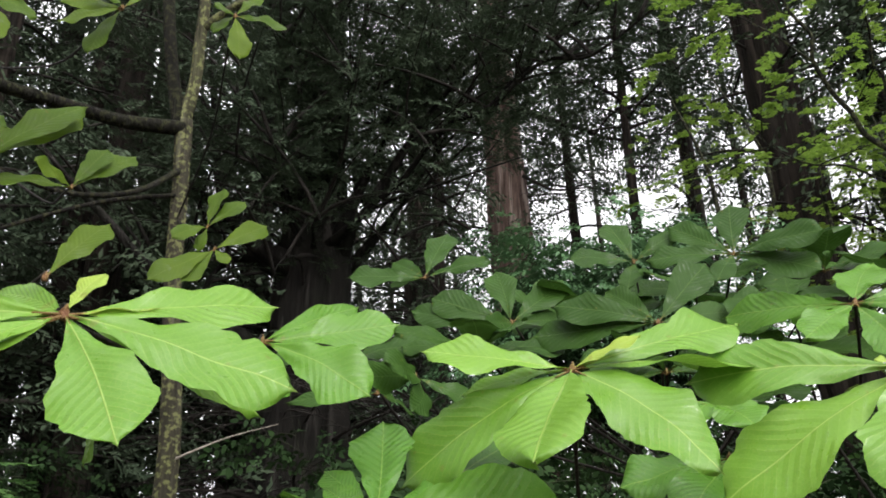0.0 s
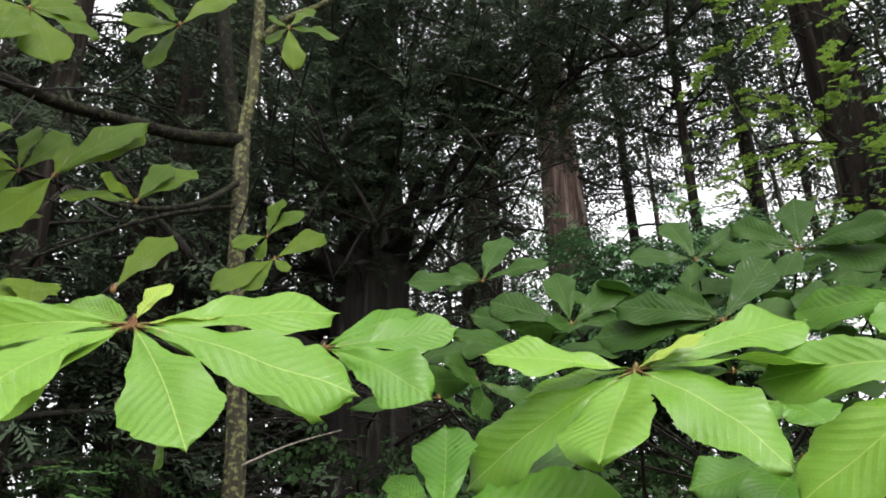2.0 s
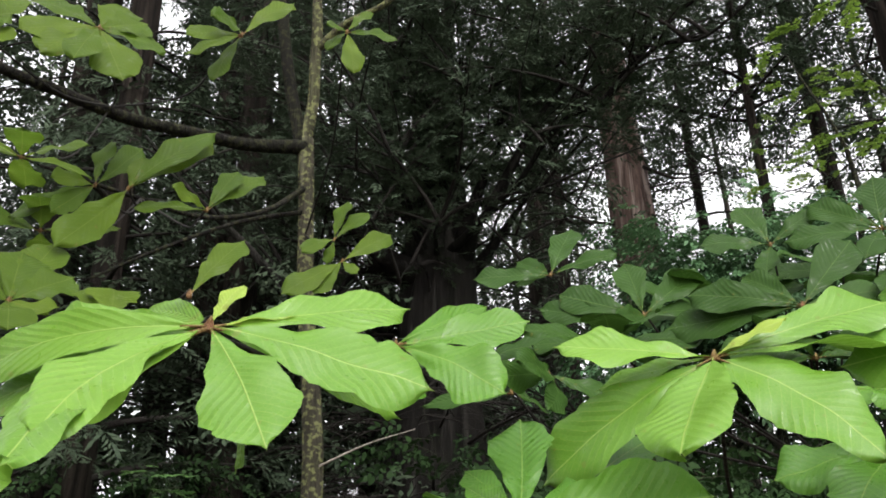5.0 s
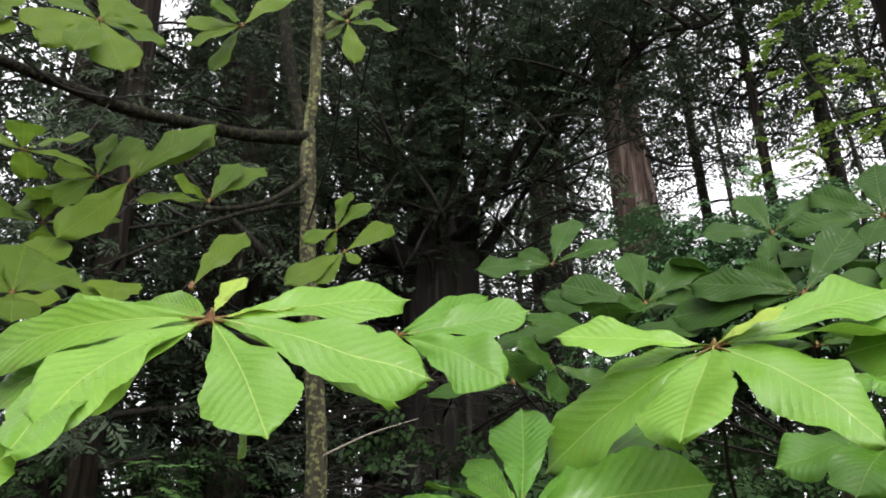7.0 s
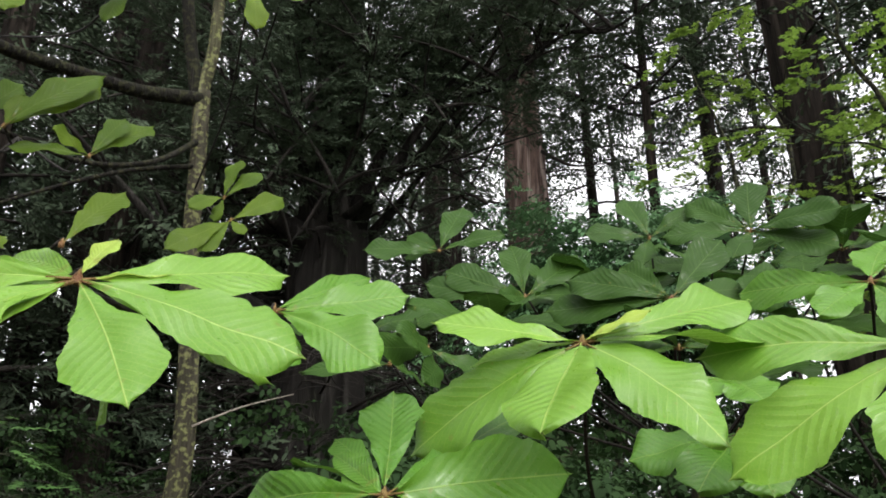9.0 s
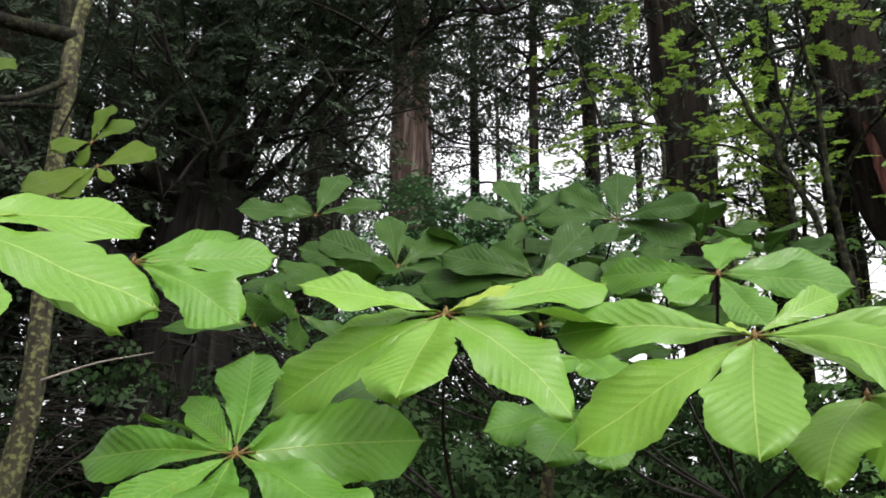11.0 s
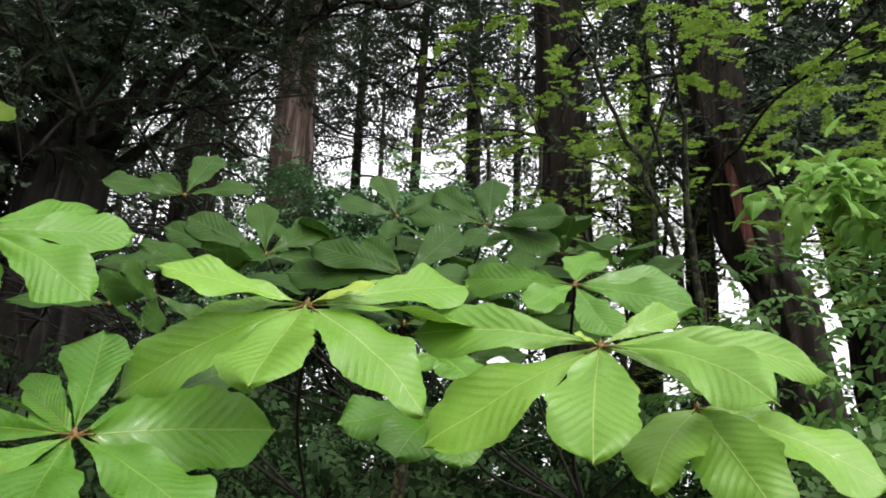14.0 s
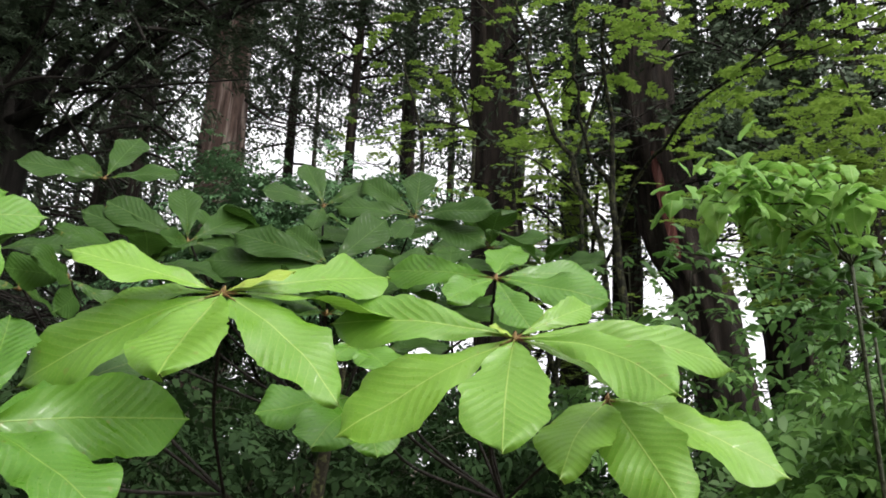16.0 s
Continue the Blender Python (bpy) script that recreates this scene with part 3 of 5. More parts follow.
def tall(name, x, y, lean, r, height, seed, label, **kw):
    """A tall cedar at x, y whose top leans by lean (x, y) over ten metres."""
    b = Vector(on_ground(x, y))
    pts = [b + Vector((lean[0] * h / 10, lean[1] * h / 10, h)) for h in ((0, 0.8, 4, 8, 13, height) if height > 13 else (0, height * 0.25, height * 0.5, height * 0.7, height * 0.85, height))]
    return conifer(name, pts, [r * 1.5, r * 1.15, r, r * 0.92, r * 0.75, r * 0.15], kw.pop("boughs", 40), label, seed, group=CEDARS, **kw)


streaked = tall("cedar", 2.15, 18.9, (-0.55, 0), 0.58, 24, 21, "tall cedar with grey-streaked peeling bark", low=0.73, reach=3.4, spray=0.5, step=0.06, boughs=84, mat=BARK_WARM, dead=22, lower=6, lower_from=0.58)
tube("limb", [(1.96, 18.6, 12.63), (2.61, 18.01, 11.98), (3.29, 17.5, 11.43), (3.91, 16.96, 10.85), (4.55, 16.38, 10.54)], [0.1, 0.081, 0.062, 0.044, 0.025], TWIG, streaked, 8, 6, 0.25, 10)
tube("limb", [(2.03, 18.59, 10.68), (2.36, 18.15, 10.25), (2.72, 17.8, 9.93), (3.5, 17.25, 9.76)], [0.05, 0.038, 0.025, 0.013], TWIG, streaked, 8, 6, 0.25, 5)
tube("limb", [(1.96, 18.6, 12.59), (2.92, 17.76, 12.78), (3.87, 16.97, 12.45), (4.78, 16.32, 12.02)], [0.06, 0.045, 0.03, 0.015], TWIG, streaked, 8, 6, 0.25, 6)
tall("cedar", 6.0, 11.3, (-0.95, 0), 0.41, 22, 22, "tall cedar with dark rough bark in the maple's shade", low=0.6, reach=3.0, boughs=50, step=0.09, dead=12, lower=6, lower_from=0.45)
tall("cedar", 7.4, 20.6, (-0.5, 0), 0.24, 24, 23, "slender far cedar with thin dark trunk", low=0.75, reach=3.4, spray=0.5, step=0.06, boughs=80, dead=22, lower=9, lower_from=0.55)
tall("cedar", 4.6, 23.5, (-0.5, 0), 0.17, 26, 24, "slender far cedar with mossy trunk", low=0.75, reach=3.4, spray=0.5, step=0.06, boughs=80, dead=22, lower=9, lower_from=0.55)
tall("cedar", 10.9, 26, (-0.4, 0), 0.16, 24, 25, "thin far cedar pole against the white sky", low=0.78, reach=3.2, spray=0.6, step=0.09, boughs=50, dead=14, lower=6, lower_from=0.55)
leaning = conifer("cedar", [on_ground(7.67, 8.33), (7.42, 8.53, 4.04), (7.05, 8.83, 5.3), (6.94, 8.92, 5.97), (6.81, 9.02, 6.85), (6.7, 9.1, 8.1), (6.3, 9.3, 20)], [0.46, 0.34, 0.37, 0.40, 0.42, 0.38, 0.06], 76, "leaning cedar with dark trunk and peeled red strip", 26, low=0.76, reach=3.2, step=0.09, group=CEDARS, lower=3, lower_from=0.6)
strip_v, strip_f = [], []
for i in range(13):
    t = i / 12
    c = Vector((7.05, 8.84, 4.98)).lerp(Vector((6.79, 9.04, 6.54)), t)
    half = 0.16 * math.sin(math.pi * (0.12 + 0.83 * t)) ** 0.7 + 0.03 * noise.noise(Vector((0, t * 9, 2)))
    for k in range(7):
        a = radians(-127) + half * (k / 3 - 1) + 0.05 * noise.noise(Vector((k, t * 8, 0)))
        q = 0.475 + 0.02 * noise.noise(Vector((k * 2.1, t * 14, 5)))
        strip_v.append(c + Vector((math.cos(a) * q, math.sin(a) * q, 0)))
for i in range(12):
    for k in range(6):
        j = i * 7 + k
        strip_f.append((j, j + 1, j + 8, j + 7))
mesh_object("peeled_strip", strip_v, strip_f, BARK_RED, leaning, True, "peeled red bark strip")
conifer("cedar", [on_ground(10.90, 10.42), (10.7, 10.52, 4.16), (10.52, 10.71, 5.82), (10.28, 10.94, 7.53), (10.14, 11.06, 8.67), (10.08, 11.12, 9.87), (9.48, 11.42, 22)], [0.45, 0.36, 0.33, 0.3, 0.28, 0.26, 0.05], 96, "dark cedar at the open edge of the grove", 27, low=0.48, reach=3.2, step=0.08, group=CEDARS, lower=8, lower_from=0.4)
tall("cedar", -0.3, 24, (-0.2, 0), 0.2, 24, 28, "slender far cedar behind the old cedar", low=0.35, reach=2.6, spray=0.55, step=0.11)
tall("cedar", -5.2, 13.5, (0.1, 0), 0.36, 22, 29, "dark cedar deep in the grove", low=0.22, reach=3.4, spray=0.5, boughs=54, step=0.08)
tall("cedar", -2.9, 15.5, (0.1, 0), 0.36, 24, 30, "dark cedar deep in the grove", low=0.22, reach=3.4, spray=0.5, boughs=54, step=0.08)
tall("cedar", -9.0, 14.0, (0.1, 0), 0.40, 24, 31, "dark cedar deep in the grove", low=0.2, reach=3.6, spray=0.55, boughs=50, step=0.09)

tall("cedar", -4.3, 9.8, (0.1, 0), 0.22, 16, 32, "young dark cedar with drooping boughs", low=0.3, reach=2.6, spray=0.42, boughs=60, step=0.07, dead=34)
tall("cedar", -6.8, 9.5, (0.1, 0), 0.26, 18, 33, "dark cedar with low drooping boughs", low=0.2, reach=3.0, spray=0.45, boughs=60, step=0.07, dead=30)
tall("cedar", -0.7, 17.5, (0.1, 0), 0.2, 20, 34, "slim cedar with drooping boughs", low=0.28, reach=2.6, spray=0.45, boughs=90, step=0.055)
tall("cedar", 0.0, 15.2, (-0.1, 0), 0.11, 18, 80, "slim dark cedar with low drooping boughs", low=0.24, high=0.9, reach=1.4, spray=0.45, boughs=76, step=0.07)
tall("cedar", -3.0, 12.2, (0.1, 0), 0.22, 18, 52, "dark cedar with dense drooping crown", low=0.3, reach=2.8, spray=0.5, boughs=80, step=0.085)
tall("cedar", -5.6, 11.6, (0.1, 0), 0.22, 18, 53, "dark cedar with dense drooping crown", low=0.15, reach=2.8, spray=0.5, boughs=80, step=0.085)
tall("cedar", -8.2, 11.5, (0.1, 0), 0.22, 18, 54, "dark cedar with dense drooping crown", low=0.1, reach=3.0, spray=0.5, boughs=80, step=0.085)
tall("cedar", 9.3, 15.0, (-0.3, 0), 0.3, 22, 35, "dark cedar deep in the grove", low=0.72, reach=3.2, spray=0.55, boughs=60, step=0.09)
tall("cedar", 7.2, 14.3, (-0.2, 0), 0.15, 22, 75, "slim cedar with a dark drooping crown", low=0.7, reach=3.2, spray=0.5, boughs=60, step=0.09)
tall("cedar", 11.0, 13.0, (-0.2, 0), 0.2, 22, 76, "dark cedar with dense drooping crown", low=0.64, reach=3.2, spray=0.5, boughs=80, step=0.09)

tall("cedar", 13.3, 11.9, (-0.3, 0), 0.3, 22, 36, "dark cedar deep in the grove", low=0.5, reach=3.2, spray=0.5, boughs=54, step=0.09)
tall("cedar", 8.8, 12.3, (-0.3, 0), 0.26, 22, 37, "dark cedar behind the maples", low=0.68, reach=3.0, spray=0.5, boughs=80, step=0.08)
tall("cedar", 13.5, 9.0, (-0.3, 0), 0.3, 20, 38, "dark cedar at the edge of the grove", low=0.2, reach=3.0, spray=0.5, boughs=80, step=0.08)

tall("cedar", -5.3, 8.3, (0.1, 0), 0.16, 15, 71, "young dark cedar with dense crown", low=0.2, reach=2.4, spray=0.42, boughs=70, step=0.09, dead=8)
tall("cedar", -8.0, 8.0, (0.1, 0), 0.2, 16, 72, "young dark cedar with dense crown", low=0.15, reach=2.8, spray=0.45, boughs=70, step=0.09, dead=8)

tall("cedar", -10.5, 11.0, (0.1, 0), 0.22, 20, 73, "dark cedar with dense drooping crown", low=0.15, reach=3.2, spray=0.55, boughs=80, step=0.09)
tall("cedar", -7.0, 13.0, (0.1, 0), 0.22, 20, 74, "dark cedar with dense drooping crown", low=0.2, reach=3.2, spray=0.55, boughs=80, step=0.09)

tall("cedar", 4.1, 15.5, (-0.2, 0), 0.11, 20, 77, "slim cedar with a dark high crown", low=0.66, reach=3.0, spray=0.5, boughs=76, step=0.06, dead=14)
tall("cedar", 10.5, 8.4, (-0.2, 0.1), 0.13, 19, 79, "slim dark cedar behind the maples", low=0.5, reach=3.0, spray=0.5, boughs=90, step=0.08, dead=8)
tall("cedar", 9.9, 9.2, (-0.2, 0.1), 0.14, 19, 78, "slim dark cedar behind the maples", low=0.5, reach=3.0, spray=0.45, boughs=80, step=0.08, dead=8)
for i in (2, 3, 4):
    az = radians(-27 + 4.6 * i)
    far_out = 11.2 + 0.9 * (i % 3)
    tall("cedar_sapling", far_out * math.sin(az), far_out * math.cos(az), (0.2, 0), 0.05, 4.4 + 0.4 * (i % 2), 140 + i, "dark young cedar with boughs to the ground", low=0.08, high=0.95, reach=2.2, spray=0.42, boughs=56, step=0.1, dead=0)
for i in (0, 1, 2, 3, 4, 7):
    az = radians(-3 + 6.3 * i)
    tall("cedar_sapling", (14 + 2 * (i % 3)) * math.sin(az), (14 + 2 * (i % 3)) * math.cos(az), (0.2, 0), 0.05, 3.6, 120 + i, "low dark cedar sapling with boughs to the ground", low=0.1, high=0.95, reach=1.9, spray=0.5, boughs=44, step=0.11, dead=0)

# unseen tall cedars behind and beside the camera, added to block skylight
ring = conifer("cedar", [on_ground(-6, -5), (-6, -5, 5), (-6, -5, 11), (-6, -5, 19)], [0.4, 0.34, 0.26, 0.05], 30, "unseen cedar added around the camera to block skylight", 39, low=0.2, reach=4.6, spray=1.6, step=0.4, group=CEDARS)
for i, (x, y, turn) in enumerate([(-10, 0, 40), (-4, -8, 250), (14, -1.5, 310), (-11, -4, 120), (-2, -14, 20)]):
    c = copy_thing(ring, Matrix.Translation(on_ground(x, y)) @ pose(0, 0, 0, 0, 0, turn))

# far woods, beyond what can be told apart
fa, fd, fs = [], [], []
frnd = random.Random(77)
far = thing("far_woods", on_ground(0, 38), "misty far woods of cedar and fir", "woods")
far["kind"] = "stuff"
fv, ff = [], []
for i in range(52):
    az = radians(-42 + 98 * (i + frnd.random()) / 52)
    dist = frnd.uniform(30, 46)
    x, y = dist * math.sin(az), dist * math.cos(az)
    opening = 2 < math.degrees(az) < 24 or 28 < math.degrees(az) < 48
    if opening and i % 7:
        continue
    b = Vector(on_ground(x, y))
    tube_into(fv, ff, [b, b + Vector((0, 0, 8)), b + Vector((frnd.uniform(-1, 1), 0, 22))], [0.24, 0.19, 0.06], 7, 3)
    for k in range(30 if opening else (60 if az < radians(-12) else 40)):
        h = frnd.uniform(0.5, 8.5) if opening else frnd.uniform(3, 22)
        line = branch_line(b + Vector((0, 0, h)), frnd.uniform(0, 6.28), frnd.uniform(1.2, 3.4), 0.2, 0.8, frnd, 4)
        bough_sprays(line, frnd, 0.6, 1.3, fa, fd, fs, 0.4, 0.1)
mesh_object("trunks", fv, ff, BARK_CEDAR, far)
foliage("needles", fa, fd, fs, "coarse", NEEDLE_FAR, far, 8)

# ---------------- young magnolia with the broad leaves close by ----------------
magnolia = thing("young_magnolia", on_ground(1.0, 3.6), "young big-leaf magnolia with wide light green leaf whorls", "tree")
tube("stem", [on_ground(1.0, 3.6), (0.97, 3.55, 0.6), (0.95, 3.5, 1.2), (0.95, 3.35, 1.75), (0.95, 3.2, 2.1)], [0.045, 0.04, 0.034, 0.026, 0.012], BARK_MAGNOLIA, magnolia, 10, 5, 0.1, 4)
NODE_A, NODE_B, NODE_C = (0.45, 2.55, 1.58), (1.35, 2.5, 1.62), (0.95, 3.25, 1.85)
for node in (NODE_A, NODE_B):
    tube("branch", [(0.95, 3.5, 1.2), (0.5 * (0.95 + node[0]), 3.1, 1.45), node], [0.022, 0.016, 0.010], BARK_SILHOUETTE, magnolia, 8, 5, 0.1, 5)
side_magnolia = thing("young_magnolia", on_ground(-2.0, 1.6), "young big-leaf magnolia leaning in with pale green whorls", "tree")
NODE_D = (-1.6, 1.5, 1.83)
tube("stem", [on_ground(-2.0, 1.6), (-1.9, 1.6, 0.9), NODE_D, (-1.9, 1.9, 2.6)], [0.04, 0.034, 0.026, 0.012], BARK_MAGNOLIA, side_magnolia, 10, 5, 0.1, 6)
whorl(side_magnolia, (-0.455, 0.959, 1.882), [(-41, -45, 0.239, 0.107, 33, 7, 0.024, 0.56), (13, -16, 0.287, 0.135, 52, 11, 0.003, 0.6), (41, 13, 0.291, 0.096, 48, 17, -0.024, 0.55), (47, 14, 0.137, 0.048, 16, 17, -0.035, 0.55), (69, 52, 0.089, 0.034, 17, 18, 0.018, 0.55), (148, 16, 0.181, 0.039, -69, 23, -0.047, 0.5), (172, -2, 0.284, 0.115, -67, 23, 0.001, 0.55)], LEAF_BRIGHT, True, NODE_D)
whorl(side_magnolia, (-0.455, 0.959, 1.882), [(171, -8, 0.382, 0.076, -79, 62, -0.01, 0.6), (-100, -34, 0.306, 0.099, -19, -3, -0.111, 0.6), (-94, -33, 0.372, 0.089, -4, -11, -0.154, 0.62), (163, -22, 0.247, 0.096, -74, 35, 0.048, 0.6), (171, -14, 0.361, 0.082, -76, 43, 0.042, 0.62), (52, -15, 0.318, 0.065, 68, 34, -0.011, 0.7), (100, -37, 0.255, 0.057, 67, 24, -0.123, 0.6)], LEAF_BRIGHT, True)
whorl(side_magnolia, (-0.634, 0.706, 1.759), [(-24, -34, 0.206, 0.055, 27, -25, 0.073, 0.58), (-53, -32, 0.198, 0.048, -15, 0, 0.029, 0.58), (106, -7, 0.138, 0.034, 73, 13, -0.031, 0.58)], LEAF_BRIGHT, True, NODE_D)
whorl(side_magnolia, (-0.318, 1.419, 1.968), [(11, 10, 0.245, 0.099, 58, 18, -0.03, 0.6), (-19, -27, 0.235, 0.114, 58, 8, 0.045, 0.6), (60, 26, 0.316, 0.066, 44, 6, 0.011, 0.55), (-56, -55, 0.141, 0.062, -21, 20, 0.061, 0.6)], LEAF_HALF_SHADE, True, (-0.46, 0.98, 1.875))
whorl(magnolia, (0.229, 1.429, 1.922), [(-114, -38, 0.3, 0.154, 10, 3, -0.029, 0.47), (-37, -38, 0.309, 0.15, 40, 5, 0.075, 0.5), (163, -32, 0.364, 0.141, -66, 36, -0.002, 0.58), (-189, 9, 0.269, 0.112, -43, 15, 0.021, 0.55), (-209, -7, 0.222, 0.074, -40, 23, 0.029, 0.55), (18, 17, 0.371, 0.112, 51, 31, -0.035, 0.55), (16, 1, 0.383, 0.148, 11, 23, -0.094, 0.55), (-16, 23, 0.132, 0.05, 35, 17, -0.011, 0.55)], LEAF_BRIGHT, True, NODE_A)
whorl(magnolia, (0.756, 1.316, 1.898), [(-120, -47, 0.307, 0.153, 2, 14, -0.013, 0.48), (165, -34, 0.371, 0.172, -48, 16, -0.0, 0.58), (-212, 2, 0.358, 0.14, -60, 27, -0.013, 0.55), (-63, -20, 0.344, 0.135, 43, 3, 0.129, 0.58), (1, 0, 0.509, 0.091, 71, 65, -0.021, 0.6), (14, 27, 0.225, 0.061, 65, 31, 0.001, 0.55), (-171, 13, 0.06, 0.025, -44, 21, -0.002, 0.55), (7, -12, 0.282, 0.061, 58, 32, -0.025, 0.6)], LEAF_BRIGHT, True, NODE_B)
whorl(magnolia, (-0.101, 1.332, 1.653), [(92, 42, 0.289, 0.107, -8, 17, -0.017, 0.58), (131, 25, 0.165, 0.051, -60, 22, -0.016, 0.5), (122, 27, 0.221, 0.056, -39, 22, -0.02, 0.6), (153, -4, 0.287, 0.095, -73, 29, -0.021, 0.57), (-123, -23, 0.273, 0.08, -33, -11, -0.032, 0.58), (-94, -28, 0.268, 0.118, 9, 0, -0.022, 0.58), (-41, -24, 0.278, 0.131, 28, 13, 0.035, 0.58), (30, 8, 0.365, 0.142, 78, 22, 0.002, 0.6), (50, 25, 0.393, 0.105, 26, -6, 0.012, 0.55), (133, 13, 0.279, 0.059, 12, 13, 0.033, 0.55)], LEAF_HALF_SHADE, True, NODE_A)
whorl(magnolia, (1.019, 1.402, 1.822), [(-149, -42, 0.254, 0.165, -4, 5, -0.055, 0.5), (-80, -47, 0.314, 0.155, 49, 7, 0.007, 0.52), (-36, -22, 0.363, 0.159, 44, 25, 0.01, 0.6), (8, 2, 0.217, 0.059, 68, 20, -0.015, 0.55)], LEAF_BRIGHT, True, NODE_B)
whorl(magnolia, (0.933, 1.783, 2.154), [(46, 36, 0.25, 0.113, 13, 15, 0.045, 0.6), (-2, 10, 0.294, 0.085, 64, 24, -0.0, 0.58), (-48, -14, 0.302, 0.14, 51, 7, -0.001, 0.58), (-87, -42, 0.249, 0.104, 27, 14, -0.019, 0.55), (106, 11, 0.219, 0.08, -68, 18, 0.018, 0.55), (124, 8, 0.35, 0.113, -67, 34, 0.032, 0.55), (-147, -28, 0.238, 0.091, -37, 9, -0.016, 0.55)], LEAF_HALF_SHADE, True, NODE_B)
whorl(magnolia, (-0.068, 3.120, 2.673), [(-183, 1, 0.308, 0.12, -59, 20, 0.022, 0.55), (143, 30, 0.2, 0.08, -59, 22, 0.003, 0.6), (62, 52, 0.328, 0.131, 15, 13, 0.005, 0.58), (-12, 11, 0.273, 0.114, 53, 21, -0.001, 0.58), (148, -1, 0.169, 0.069, -59, 20, 0.0, 0.6)], LEAF_SHADED, False, NODE_C)
whorl(magnolia, (0.238, 2.732, 2.377), [(102, 54, 0.299, 0.119, -19, 18, -0.016, 0.58), (37, 38, 0.329, 0.132, 40, 14, -0.027, 0.58), (-199, 22, 0.315, 0.132, -63, 16, 0.03, 0.58), (-197, 11, 0.371, 0.111, -63, 19, 0.069, 0.55), (-123, -13, 0.2, 0.075, -64, 22, 0.03, 0.5), (27, 9, 0.238, 0.089, 63, 21, -0.009, 0.55)], LEAF_SHADED, False, NODE_C)
whorl(magnolia, (0.747, 3.019, 2.703), [(-175, 1, 0.258, 0.111, -58, 21, -0.003, 0.55), (113, 53, 0.279, 0.121, -24, 19, -0.013, 0.55), (2, 35, 0.22, 0.091, 59, 23, -0.004, 0.55), (-116, -48, 0.2, 0.088, -4, 20, 0.0, 0.55)], LEAF_SHADED, False, NODE_C)
whorl(magnolia, (1.068, 2.823, 2.664), [(68, 54, 0.338, 0.143, -2, 16, 0.005, 0.58), (-49, -1, 0.331, 0.144, 61, 18, -0.003, 0.58), (-48, -25, 0.336, 0.138, 52, 16, -0.013, 0.58), (134, 35, 0.309, 0.113, -60, 21, 0.012, 0.58), (162, 1, 0.312, 0.131, -56, 22, 0.002, 0.55), (-135, -42, 0.22, 0.095, -23, 21, -0.008, 0.58)], LEAF_SHADED, False, NODE_C)
whorl(magnolia, (0.656, 2.420, 2.289), [(31, 44, 0.338, 0.133, 50, 15, -0.001, 0.58), (-209, 16, 0.348, 0.132, -62, 25, 0.002, 0.58), (130, 37, 0.239, 0.091, -57, 19, -0.011, 0.55), (-212, 1, 0.421, 0.153, -64, 23, 0.028, 0.58), (4, 9, 0.247, 0.104, 63, 20, -0.002, 0.58)], LEAF_SHADED, False, NODE_C)
whorl(magnolia, (-0.176, 2.251, 2.040), [(-184, -6, 0.251, 0.109, -37, 16, 0.016, 0.5), (87, 34, 0.22, 0.076, 42, 8, 0.041, 0.55), (65, -7, 0.199, 0.079, 44, 17, 0.017, 0.55)], LEAF_SHADED, False, NODE_A)
whorl(magnolia, (-0.073, 2.247, 2.084), [(-104, -4, 0.277, 0.089, -67, 35, 0.062, 0.58), (-115, -11, 0.297, 0.09, -70, 14, 0.004, 0.58), (-91, -32, 0.246, 0.085, -59, 35, 0.07, 0.58), (10, -24, 0.22, 0.085, 57, 21, -0.009, 0.58)], LEAF_SHADED, False, NODE_A)
whorl(side_magnolia, (-0.762, 1.502, 2.115), [(60, 51, 0.197, 0.077, 34, 17, 0.021, 0.62)], LEAF_SOFT, False, NODE_D)
whorl(magnolia, (0.618, 1.817, 1.816), [(177, -15, 0.245, 0.153, -38, 20), (-132, -32, 0.248, 0.143, -17, 20), (-90, -40, 0.216, 0.122, 13, 20), (26, 3, 0.21, 0.122, 26, 20)], LEAF_HALF_SHADE, True, NODE_B)
whorl(magnolia, (0.609, 1.852, 1.947), [(-79, -27, 0.177, 0.112, 22, 20), (-137, -28, 0.122, 0.102, -19, 20), (30, 18, 0.26, 0.102, 23, 20)], LEAF_HALF_SHADE, True, NODE_B)

whorl(magnolia, (1.01, 2.292, 2.299), [(132, 20, 0.204, 0.165, -36, 15), (-150, -23, 0.249, 0.165, -26, 20), (26, 22, 0.251, 0.153, 25, 15), (-66, -36, 0.152, 0.153, 31, 20), (67, 33, 0.312, 0.142, 0, 15)], LEAF_SHADED, False, NODE_B)
whorl(magnolia, (0.736, 2.041, 1.968), [(111, 19, 0.13, 0.153, -27, 15), (-76, -28, 0.127, 0.153, 26, 15), (29, 18, 0.257, 0.153, 25, 15)], LEAF_SHADED, False, NODE_B)
whorl(magnolia, (0.501, 3.042, 2.459), [(-9, 11, 0.345, 0.151, 40, 20), (51, 8, 0.299, 0.173, 21, 20), (92, 13, 0.251, 0.158, -8, 20), (161, 3, 0.248, 0.17, -39, 20), (-161, 15, 0.357, 0.142, -40, 20), (-115, 16, 0.31, 0.156, -17, 20), (-59, -8, 0.296, 0.15, 27, 20)], LEAF_SHADED, False, NODE_C)
